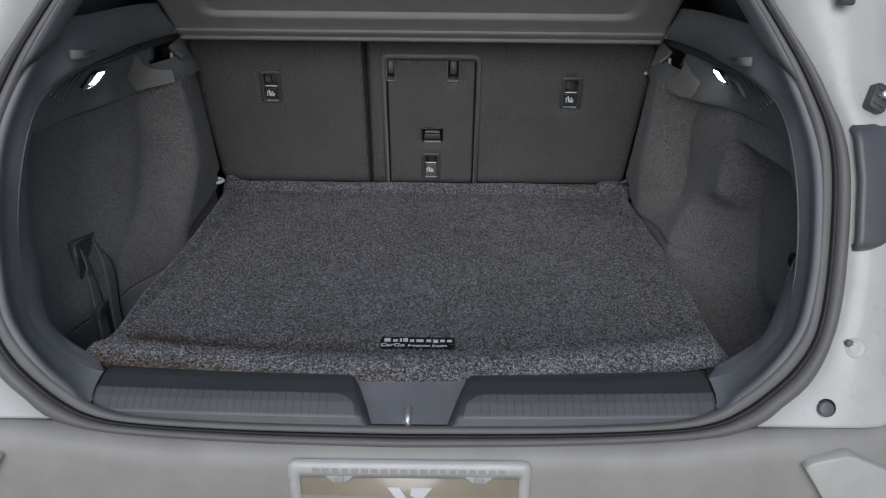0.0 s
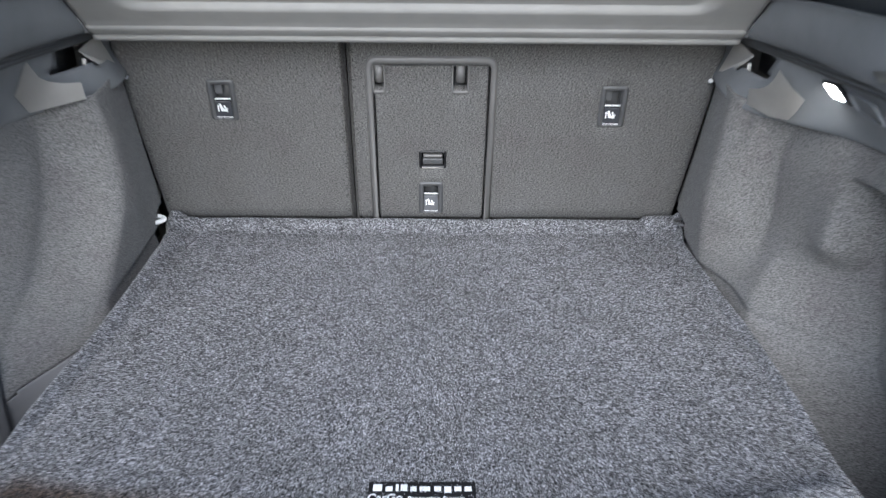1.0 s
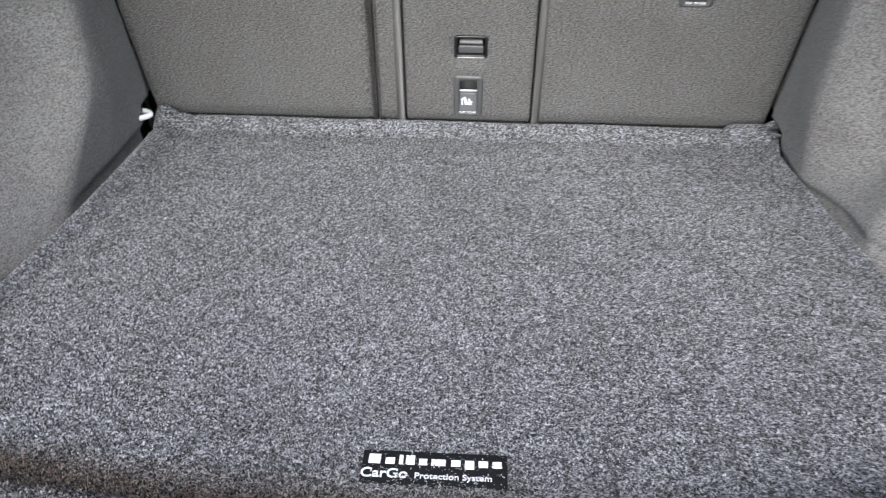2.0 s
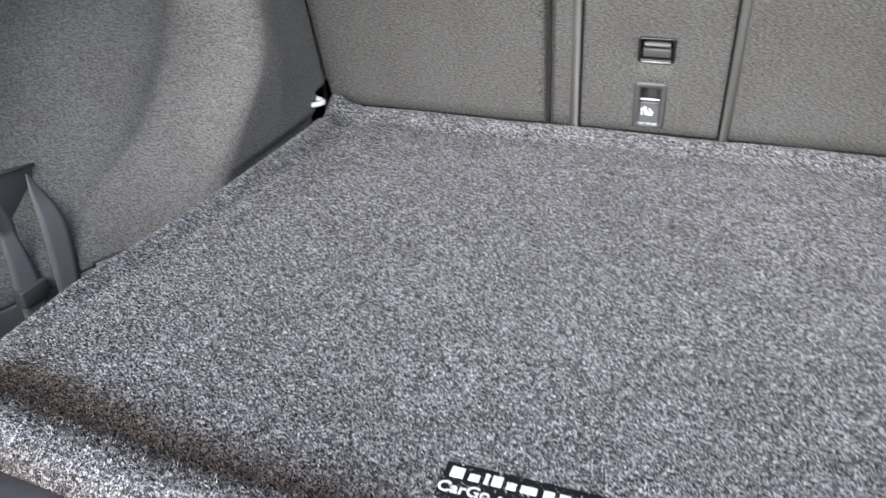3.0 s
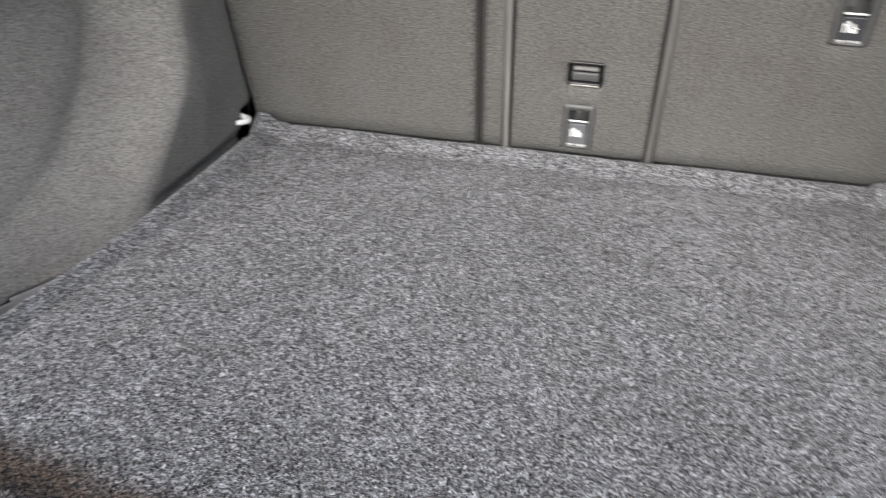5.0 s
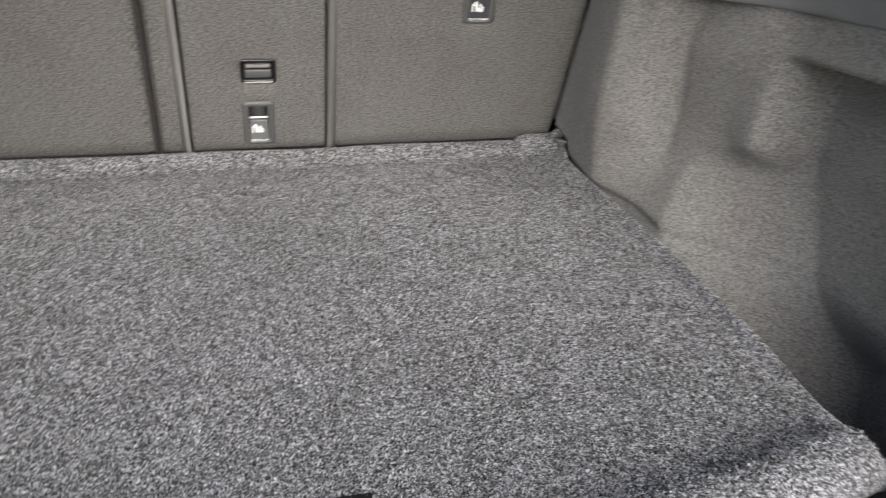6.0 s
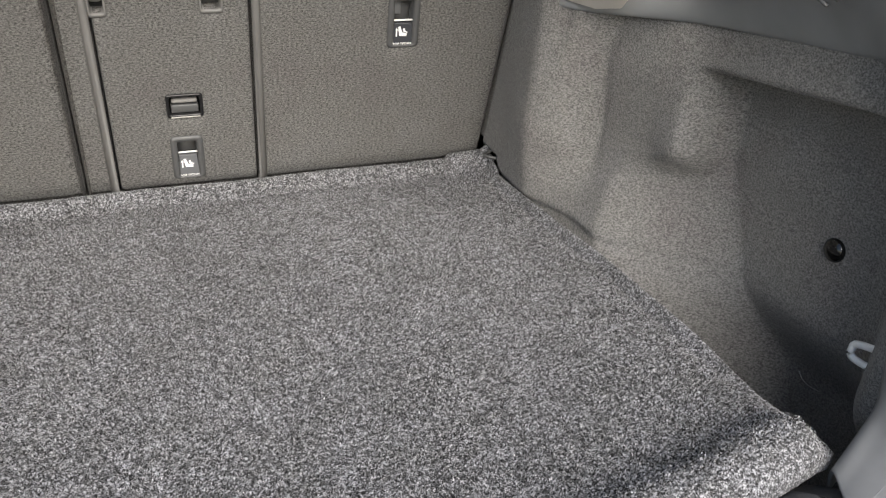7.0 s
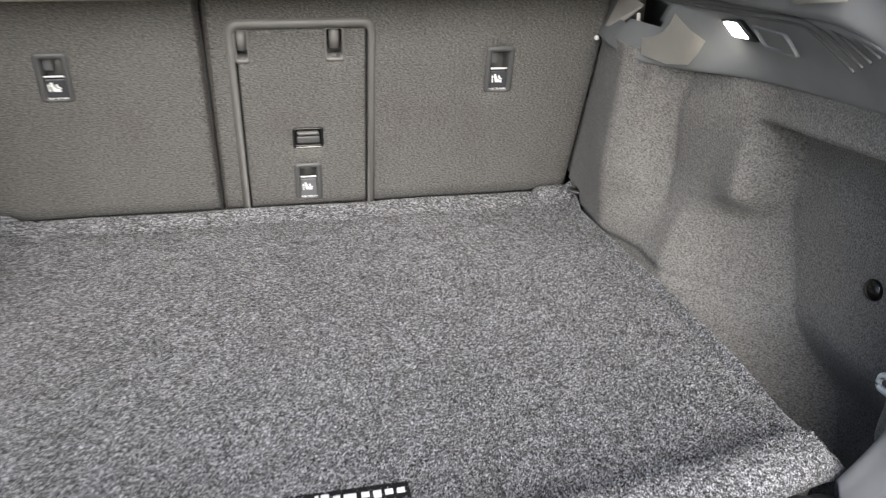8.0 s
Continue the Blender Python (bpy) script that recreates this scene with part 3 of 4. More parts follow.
def side_trim(sgn, wall):
    tr = thing("side_trim", "charcoal felt and plastic luggage compartment side trim", "side trim", group="side trims")
    v = np.concatenate([np.linspace(0, 0.085, 36), np.linspace(0.093, 1, 114)])
    w = np.linspace(0, 1, 120)
    W, V = np.meshgrid(w, v)
    zt = 1.026
    Z = 0.475 + (zt - 0.475) * W
    # the sheet starts behind the leaning seat back and turns out beside it, which leaves a dark gap
    seat_y = 1.792 - 0.2 * (Z - 0.72)
    Y = seat_y + 0.03 + (rear_edge(Z) - 0.06 - seat_y) * V
    Z = Z + (curve_at(TOPZ, Y.reshape(-1)).reshape(Y.shape) + 0.012 - zt) * W
    X = wall(Y, Z) + 0.010 * ss((Y - seat_y + 0.005) / 0.008)
    ym, zm = (Y[1:, 1:] + Y[:-1, :-1]) / 2, (Z[1:, 1:] + Z[:-1, :-1]) / 2
    notch_hole = (ym > (1.734 if sgn < 0 else 1.712) + 0.35 * np.clip(zm - 0.735, 0, 1)) & (zm < (0.758 if sgn < 0 else 0.750))
    bin_part = (zm < 0.688) & (ym < 1.42) & (sgn < 0)
    felt_side = sheet("felt_panel", sgn * X, Y, Z, FELT, tr, "moulded dark grey felt panel", notch_hole | bin_part)
    if sgn < 0:
        solid(sheet("bin_panel", sgn * X, Y, Z, BINGREY, tr, "smooth grey plastic bin wall", ~bin_part), 0.003, 0)
    # black backing puts the shade of the tie-down notch into colour
    part("tie_recess", block(sgn * 0.54 - 0.015, sgn * 0.54 + 0.015, 1.70, 1.85, 0.66, 0.80), BINPL, tr, "recess round the tie-down, coloured black as its shade")
    solid(felt_side, 0.004, 0)
    # plastic cap from the felt to the tailgate opening
    foot = []
    for k, (y, z) in enumerate(FOOT):
        if sgn < 0 and k == 2:
            y = 1.515
        x = float(wall(np.array(y), np.array(z))) - 0.005
        foot.append((min(x, (0.556, 0.538, 0.511, 0.466)[max(k - 10, 0)] if k > 9 else 9), y, z))
    c1, c2, c3 = (np.array(catmull(c, 10)) for c in (foot, LEDGE, OUTER))
    s_ = np.linspace(0, 1, len(c1))[:, None]
    over = 1 - ss((s_ - 0.36) / 0.08)
    seat_end = ss(s_ / 0.10)
    ends = 1 - ss((s_ - 0.80) / 0.2)
    mid = (c1 + c2) / 2 + np.array([0.007, 0.0, 0.0]) * over - np.array([0.003, -0.002, -0.002]) * (1 - over) * ends
    groove = c2 + np.array([0.006, 0, 0.004]) * over
    lip = c2 + np.array([-0.016, -0.002, 0.012]) * over * seat_end + (c3 - c2) * 0.12 * (1 - over)
    high = c2 * 0.5 + c3 * 0.5 + np.array([-0.012, 0, 0]) * over
    near = c2 * 0.12 + c3 * 0.88 + np.array([-0.006, 0, 0.003]) * (1 - over) * ends
    rows = np.stack([c1 + np.array([0.006, 0, 0]) + np.array([0.004, 0.006, -0.030]) * ss((s_ - 0.62) / 0.1), c1, mid, c2, groove, lip, high, near, c3])
    P = np.array([catmull(rows[:, j], 6) for j in range(rows.shape[1])])
    ym, zm = P[:-1, :-1, 1], P[:-1, :-1, 2]
    hole = (ym > 1.575) & (ym < 1.690) & (zm > 1.046) & (zm < 1.088)
    cap = sheet("plastic_cap", sgn * P[..., 0], P[..., 1], P[..., 2], TRIM, tr, "charcoal grained plastic upper trim", hole)
    solid(cap, 0.003, 0)
    # pillar strip beside the opening and dark liner behind the cap
    zz = np.linspace(0, 1, 12)[:, None]
    ff = np.linspace(0, 1, 8)[None]
    ax_, az = np.interp(zz, [0, 0.3, 1], [0.545, 0.500, 0.39]), np.interp(zz, [0, 0.3, 1], [1.140, 1.218, 1.38])
    bx, by, bz = 0.522 - 0.125 * zz, 1.212 + 0.12 * zz, 1.186 + 0.194 * zz
    strip = sheet("pillar_strip", sgn * (ax_ + (bx - ax_) * ff - 0.012 * np.sin(ff * math.pi)), ap_y(az) + (by - ap_y(az)) * ff, az + (bz - az) * ff, TRIM, tr)
    solid(strip, 0.003, 0)
    part("quarter_liner", block(sgn * 0.575 - 0.01, sgn * 0.575 + 0.01, 1.27, 1.80, 1.10, 1.39), SILLPL, tr, "dark liner behind the trim")
    # ledge ribs that bend down behind the lamp
    for k in range(4):
        o = 0.0065 * k
        pts = [(0.503, 1.690, 1.086 + o * 0.4), (0.515, 1.600, 1.088 + o * 0.5), (0.531, 1.480, 1.091 + o * 0.8), (0.534, 1.380, 1.095 + o), (0.534, 1.288 - o, 1.101 + o), (0.537, 1.250 - o, 1.093 + o), (0.541, 1.192 - o * 1.6, 1.070 + o)]
        part("ledge_rib", tube([(sgn * p.x, p.y, p.z) for p in catmull(pts, 5)], 0.0017, 6), FRAMEPL, tr)
    o = rounded(1.303, 1.372, 1.061, 1.086, 0.006)
    bm = ring([(a + 0.6 * (b - 1.07), b) for a, b in o], [(a + 0.6 * (b - 1.07), b) for a, b in rounded(1.3055, 1.3695, 1.0635, 1.0835, 0.005)], -0.002, 0.004, 0.0008)
    for q in bm.verts:
        q.co = (sgn * (0.5485 - 0.55 * (q.co.z - 1.07) + q.co.y), q.co.x, q.co.z)
    part("blank_cover", bm, TRIM, tr)
    # finger cup paler than the trim, to colour in the light it catches
    part("finger_cup", prism([(1.186, 1.139), (1.190, 1.152), (1.278, 1.135), (1.262, 1.126)], 0, 0.004), SHELFPL, tr, "finger cup in the trim, coloured pale as if lit").matrix_local = Matrix(((0, sgn, 0, sgn * 0.508), (1, 0, 0, 0), (0, 0, 1, 0), (0, 0, 0, 1)))
    # trim facets round the shelf rest, their light put into a pale colour
    bm = bmesh.new()
    if sgn > 0:
        outline = ((0.500, 1.578, 1.012), (0.516, 1.520, 1.010), (0.526, 1.476, 1.018), (0.527, 1.462, 1.034), (0.527, 1.450, 1.054), (0.526, 1.480, 1.062), (0.525, 1.500, 1.071), (0.524, 1.516, 1.079), (0.521, 1.524, 1.064), (0.518, 1.536, 1.051), (0.512, 1.552, 1.043), (0.505, 1.568, 1.038), (0.500, 1.580, 1.036))
    else:
        outline = [(x - 0.0095, 2.058 - x, z + 0.0084) for x, z in ((0.498, 1.010), (0.556, 1.005), (0.566, 1.032), (0.560, 1.047), (0.553, 1.065), (0.549, 1.078), (0.545, 1.066), (0.540, 1.052), (0.532, 1.044), (0.518, 1.038), (0.500, 1.035))]
    f_ = [bm.verts.new((sgn * (0.498 + (1.578 - y) * 0.20 if sgn > 0 else x), y, z)) for x, y, z in outline]
    bmesh.ops.solidify(bm, geom=[bm.faces.new(f_)], thickness=0.003)
    part("lit_facet", bm, BRACKET, tr, "trim facet by the shelf rest, coloured pale as if lit", smooth=False)
    bm = bmesh.new()
    f_ = [bm.verts.new((sgn * x, y, z)) for x, y, z in ((0.501, 1.668, 1.090), (0.512, 1.615, 1.076), (0.507, 1.640, 1.058), (0.500, 1.676, 1.037), (0.496, 1.712, 1.030))]
    bmesh.ops.solidify(bm, geom=[bm.faces.new(f_)], thickness=0.003)
    part("lit_facet", bm, BRACKET, tr, "trim facet by the shelf rest, coloured pale as if lit", smooth=False)
    part("bracket_post", block(sgn * 0.512 - 0.003, sgn * 0.512 + 0.003, 1.628, 1.633, 1.030, 1.062, 0.001), BRACKET, tr)
    part("shelf_rest", block(sgn * 0.585 - 0.02, sgn * 0.585 + 0.02, 1.55, 1.72, 1.030, 1.105), TRIM, tr, "shelf rest recess")
    return tr


trim_right = side_trim(1, right_wall)
trim_left = side_trim(-1, left_wall)

# ---- load sill ----
sill = thing("load_sill", "ribbed charcoal plastic load sill with striker recess", "load sill")


def sill_height(x, y):
    t = (y - 0.868) / 0.135
    z = np.interp(t, [0, 0.044, 0.163, 0.274, 0.319, 0.459, 0.570, 0.756, 1.0], [0.712, 0.722, 0.733, 0.7385, 0.7390, 0.7420, 0.7405, 0.7290, 0.705])
    hw = 0.045 + 0.036 * np.clip(t, 0, 1.2)
    dip = 1 - ss((np.abs(x - 0.008) - hw) / 0.022)
    floor_z = 0.7085 + 0.003 * t
    return z + (np.minimum(floor_z, z) - z) * dip


xs = np.linspace(-0.468, 0.468, 260)
ys = np.linspace(0.866, 1.003, 40)
XX, YY = np.meshgrid(xs, ys)
YY = YY + 0.010 * (XX / 0.42) ** 2
# its ends dive under the side trims
ZZ = sill_height(XX, YY - 0.010 * (XX / 0.42) ** 2) - 0.008 * ss((np.abs(XX) - 0.432) / 0.012)
solid(sheet("sill_cover", XX, YY, ZZ, SILLDARK, sill), 0.003, 0)
# lighter ribbed pads, their inner rear corners rounded
for side in (-1, 1):
    ut, ul = np.meshgrid(np.linspace(0, 1, 22), np.concatenate([np.linspace(0, 0.08, 18), np.linspace(0.09, 1, 60)]))
    gap = ul * 0.345
    t_end = 0.285 - (0.026 - np.sqrt(np.maximum(0.026 ** 2 - np.maximum(0.026 - gap, 0) ** 2, 0))) / 0.135
    t_ = 0.012 + (t_end - 0.012) * ut
    xi = 0.070 + 0.036 * t_ + 0.008 * side
    px = side * (xi + (0.432 - xi) * ul)
    yl = 0.868 + 0.135 * t_
    lift = 0.0016 * ss(np.minimum(np.minimum(gap, (t_end - t_) * 0.135), 0.003) / 0.003)
    solid(sheet("sill_pad", px, yl + 0.010 * (px / 0.42) ** 2, sill_height(px, yl) + lift, SILLPL, sill, "lighter ribbed pad"), 0.001, 0)

bm = bmesh.new()
a = [bm.verts.new(p) for p in ((-0.044, 0.871, 0.7130), (0.060, 0.871, 0.7130), (0.073, 0.912, 0.7225), (0.090, 0.950, 0.7335), (-0.072, 0.950, 0.7335), (-0.057, 0.912, 0.7225))]
bm.faces.new((a[0], a[1], a[2], a[5]))
bm.faces.new((a[5], a[2], a[3], a[4]))
bmesh.ops.solidify(bm, geom=bm.faces[:], thickness=0.003)
part("striker_cover", bm, SILLPLATE, sill, "lighter grey plate in the sill recess", smooth=False)
# fine ribs across the two pads: dark tubes paint the shaded grooves
for side in (-1, 1):
    for k in range(27):
        x = side * (0.106 + k * 0.0116)
        y0 = 0.872 + 0.010 * (x / 0.42) ** 2
        pts = [(x, y0 + d, float(sill_height(np.array(x), np.array(0.872 + d))) + 0.0019) for d in (0.002, 0.006, 0.011, 0.017, 0.024, 0.033)]
        part("groove_shade", tube(pts, 0.0005, 5), SILLDARK, sill)
    seam = [(side * 0.433, y + 0.0102, float(sill_height(np.array(0.433), np.array(y))) + 0.0012) for y in np.linspace(0.874, 0.965, 9)]
    part("sill_seam", tube(catmull(seam, 4), 0.0016, 6), BLACKPL, sill)
striker = thing("striker", "zinc steel tailgate striker loop in the sill recess", "striker")
part("striker_loop", tube(catmull([(0.006, 0.876, 0.690), (0.006, 0.874, 0.713), (0.006, 0.880, 0.720), (0.006, 0.894, 0.720), (0.006, 0.900, 0.714), (0.006, 0.900, 0.690)], 4), 0.0042, 10), STEEL, striker)
part("striker_plate", block(-0.018, 0.030, 0.866, 0.906, 0.690, 0.7015, 0.003), BLACKPL, striker)
for off in (-0.015, 0.027):
    part("striker_lobe", disc(off, 0.888, 0.706, 0.0095, 0.016, axis="z", bevel=0.003), BLACKPL, striker)

# ---- tailgate opening: rubber seal, painted flange ----
IN = [(0, 0.714), (0.213, 0.716), (0.36, 0.722), (0.42, 0.733), (0.456, 0.751), (0.502, 0.781), (0.541, 0.820), (0.558, 0.858), (0.571, 0.939), (0.576, 1.022), (0.570, 1.077), (0.545, 1.140), (0.500, 1.218), (0.39, 1.38)]
OUT = [(0, 0.690), (0.213, 0.694), (0.402, 0.704), (0.478, 0.719), (0.516, 0.742), (0.555, 0.772), (0.584, 0.818), (0.601, 0.872), (0.612, 0.953), (0.616, 1.022), (0.609, 1.071), (0.591, 1.112), (0.569, 1.155), (0.527, 1.218), (0.42, 1.38)]


def line_of(table, n=120):
    p = np.array([(v.x, v.y) for v in catmull([(a, b, 0) for a, b in table], 8)])
    d = np.concatenate([[0], np.cumsum(np.hypot(*np.diff(p, axis=0).T))])
    q = np.linspace(0, d[-1], n)
    half = np.stack([np.interp(q, d, p[:, 0]), np.interp(q, d, p[:, 1])], -1)
    return np.concatenate([half[:0:-1] * (-1, 1), half])


A, B = line_of(IN), line_of(OUT)


def band(name, profile, material, parent, label=""):
    """A strip round the opening; profile rows are (share from inner to outer line, height over the opening's plane)."""
    f = np.array([p[0] for p in profile])[:, None]
    h = np.array([p[1] for p in profile])[:, None]
    X = A[None, :, 0] * (1 - f) + B[None, :, 0] * f
    Z = A[None, :, 1] * (1 - f) + B[None, :, 1] * f
    Y = ap_y(Z) - h * 0.87
    Z = Z + h * 0.48
    return sheet(name, X, Y, Z, material, parent, label)


seal = thing("weather_seal", "black rubber tailgate seal round the opening", "rubber seal")
band("seal_lip", [(-0.06, -0.006), (0.0, 0.0005), (0.08, 0.0022), (0.24, 0.0026), (0.31, 0.001), (0.34, -0.005)], GREYSEAL, seal)
band("seal_bulb", [(0.33, -0.006), (0.36, 0.003), (0.42, 0.0055), (0.48, 0.003), (0.52, -0.004)], RUBBER, seal)
band("seal_flange", [(0.51, -0.005), (0.55, 0.003), (0.66, 0.0075), (0.82, 0.0075), (0.96, 0.002), (1.02, -0.008)], GREYSEAL, seal, "grey outer seal band")

body = thing("car_body", "white painted rear body panel round the tailgate opening", "car body", kind="structure")
n0 = 46
for side in (-1, 1):
    L = B[len(B) // 2 + n0:] * (side, 1)
    rows = [(0.0, 0.004, 0.0), (0.0, 0.0, 0.02), (0.035, 0.0, 0.04), (0.055, 0.003, 0.05), (0.085, 0.025, 0.06), (0.11, 0.09, 0.07), (0.14, 0.30, 0.09), (0.15, 0.9, 0.1)]
    X = np.stack([L[:, 0] + side * a for a, _, _ in rows])
    for k, least in ((2, 0.622), (3, 0.648), (4, 0.690)):
        X[k] = side * np.maximum(np.abs(X[k]), least)
    X[5], X[6], X[7] = side * 0.745, side * 0.775, side * 0.785
    Z = np.stack([L[:, 1] for _ in rows])
    Y = np.stack([ap_y(L[:, 1]) + b for _, b, _ in rows])
    solid(sheet("body_panel", X, Y, Z, WHITE, body), 0.002, 0)
part("roof_panel", block(-0.80, 0.80, 1.27, 3.4, 1.40, 1.44, 0.015), WHITE, body)
part("cabin_side", block(-0.80, -0.78, 1.6, 3.4, 0.3, 1.42), WHITE, body)
part("cabin_side", block(0.78, 0.80, 1.6, 3.4, 0.3, 1.42), WHITE, body)
part("cabin_front", block(-0.80, 0.80, 3.38, 3.40, 0.3, 1.42), WHITE, body)
part("underbody", block(-0.78, 0.78, 0.90, 3.4, 0.28, 0.30), BLACKPL, body)

for side in (-1, 1):
    lamp = thing("tail_lamp", "smoked dark tail lamp beside the tailgate opening", "tail lamp", group="tail lamps")
    v, w = np.meshgrid(np.linspace(0, 1, 20), np.linspace(0, 1, 24))
    Z = 0.936 + (1.082 - 0.936) * w
    x0 = np.interp(Z, [0.93, 0.953, 1.022, 1.071, 1.09], [0.612, 0.615, 0.620, 0.616, 0.612])
    X = x0 + 0.16 * v
    Y = ap_y(Z) - 0.014 + 0.25 * v ** 2.2 + 0.010 * (np.abs(w - 0.5) * 2) ** 24
    solid(sheet("lamp_housing", side * X, Y, Z, LAMPDARK, lamp), 0.01, 0)
    bolt = thing("body_bolt", "hex bolt in a round painted dimple", "bolt", group="body bolts")
    bz = 0.822
    m = pose(side * 0.604, ap_y(bz) - 0.004, bz, -math.degrees(math.atan(APLANE)), 0, 0)
    bolt.matrix_world = m
    part("bolt_head", disc(0, -0.002, 0, 0.0050, 0.010, bevel=0.0015, n=6), GREYSEAL, bolt, "dull grey bolt head")
    ang = np.linspace(0, 2 * math.pi, 33)
    rad, dep = np.array([0.0148, 0.0136, 0.0120, 0.009, 0.005, 0.0004]), np.array([0.006, 0.0012, 0.0009, 0.0022, 0.0030, 0.0032])
    sheet("dimple", side * 0.0115 + rad[:, None] * np.cos(ang)[None], np.repeat(dep[:, None], 33, 1), -0.007 + rad[:, None] * np.sin(ang)[None], WHITE, bolt)
    stop = thing("bump_stop", "round dark rubber tailgate bump stop", "bump stop", group="bump stops")
    stop.matrix_world = pose(side * 0.571, ap_y(0.744) - 0.004, 0.744, -math.degrees(math.atan(APLANE)), 0, 0)
    part("stop_pad", disc(0, -0.001, 0, 0.0105, 0.010, bevel=0.002), LAMPDARK, stop)
    part("stop_base", disc(0.003, 0.003, 0.001, 0.0125, 0.008, bevel=0.002), BLACKPL, stop)
    catch = thing("strut_bracket", "grey cast tailgate strut bracket with ball stud", "bracket", group="strut brackets")
    catch.matrix_world = pose(side * 0.652, ap_y(1.118) - 0.004, 1.118, -math.degrees(math.atan(APLANE)), side * 28, 0)
    part("bracket_plate", prism(rounded(-0.013, 0.013, -0.019, 0.019, 0.005), -0.008, 0.006, 0.002), FRAMEPL, catch)
    for k in range(3):
        part("bracket_rib", block(-0.010, 0.010, -0.0105, -0.007, -0.012 + 0.011 * k, -0.0095 + 0.011 * k, 0.001), LAMPDARK, catch)
    part("ball_stud", disc(0, -0.012, 0.004, 0.0055, 0.010, bevel=0.002), STEEL, catch)

# ---- bumper ----
bumper = thing("rear_bumper", "grey plastic rear bumper with white painted corners", "bumper")
x = np.linspace(-0.80, 0.80, 161)
z0 = 0.6935 + 0.022 * ss((np.abs(x) - 0.30) / 0.28)
y0 = ap_y(z0) + 0.012 + 0.35 * np.clip(np.abs(x) - 0.55, 0, 1) ** 2 * 4
prof = [(0.03, -0.003), (0.0, 0.0), (-0.010, -0.001), (-0.020, -0.005), (-0.028, -0.014), (-0.0325, -0.03), (-0.034, -0.08), (-0.036, -0.14), (-0.03, -0.22), (0.02, -0.36)]
X = np.stack([x for _ in prof])
Y = np.stack([y0 + a for a, _ in prof])
Z = np.stack([z0 + b for _, b in prof])
solid(sheet("bumper_skin", X, Y, Z, GREYBUMP, bumper), 0.003, 0)
for side in (-1, 1):
    corner = [(0.537, 0.682), (0.547, 0.690), (0.592, 0.701), (0.604, 0.697), (0.67, 0.658), (0.75, 0.60), (0.75, 0.50), (0.67, 0.50), (0.577, 0.622)]
    bm = prism([(side * a, b) for a, b in corner], 0.826, 0.86, 0.0025)
    for q in bm.verts:
        q.co.y += 0.35 * max(abs(q.co.x) - 0.55, 0) ** 2 * 4
    part("bumper_corner", bm, WHITE, bumper, "white painted bumper corner")

plate = thing("licence_plate", "glossy dealer plate, beige like its reflections, in a silver plate frame", "licence plate", (0.010, 0.826, 0.684), turn=(1.5, 0, 0))
part("plate_frame", ring(rounded(-0.1625, 0.1625, -0.165, 0.0, 0.010), rounded(-0.1475, 0.1475, -0.145, -0.0235, 0.004), -0.004, 0.006, 0.0006), SATIN, plate, "satin silver plate frame")
part("plate_insert", block(-0.150, 0.150, 0.000, 0.003, -0.150, -0.012), MIRRORPL, plate, "glossy plate insert coloured like its reflections")
for k in range(20):
    a = -0.130 + k * 0.0131
    part("frame_bar", block(a, a + 0.0088, -0.0048, -0.003, -0.0150, -0.0075, 0.0004), PLATEBAR, plate, smooth=False)
for a in (-0.094, 0.093):
    lug = part("screw_lug", prism([(a - 0.020, -0.020), (a + 0.020, -0.020), (a + 0.010, -0.031), (a, -0.034), (a - 0.010, -0.031)], -0.0038, 0.002, 0.001), SATIN, plate)
    part("screw", disc(a, -0.004, -0.0255, 0.0065, 0.004, bevel=0.001), PLATEBAR, lug)
for poly in ([(-0.030, -0.043), (-0.014, -0.043), (0.002, -0.075), (-0.012, -0.075)], [(0.002, -0.043), (0.030, -0.043), (0.004, -0.085), (-0.006, -0.085), (0.008, -0.062), (0.0, -0.056)]):
    part("emblem_bar", prism(poly, -0.0012, 0.001), WHITEPRINT, plate, smooth=False)

# ---- parcel shelf, lifted towards the tailgate ----
shelf = thing("parcel_shelf", "grey parcel shelf lifted at an angle above the seats", "parcel shelf", (0, 1.634, 1.091), turn=(-40, 0, 0))
xs = np.linspace(-0.49, 0.49, 140)
vs = np.concatenate([np.linspace(0, 0.12, 90), np.linspace(0.125, 0.6, 20)])
XX, VV = np.meshgrid(xs, vs)
hh = np.interp(VV, [0, 0.002, 0.007, 0.010, 0.020, 0.0235, 0.034, 0.037, 0.05, 0.6], [0.004, 0.0, 0.0, 0.004, 0.005, 0.001, 0.001, 0.004, 0.005, 0.005])
dx = np.maximum(np.abs(XX) - 0.385, 0)
dv = np.maximum(0.118 - VV, 0)
inside = 0.04 - np.hypot(dx, dv)
hh = hh + 0.009 * ss(inside / 0.012)
board = sheet("shelf_board", XX, -VV, hh, SHELFPL, shelf)
solid(board, 0.004, 1)
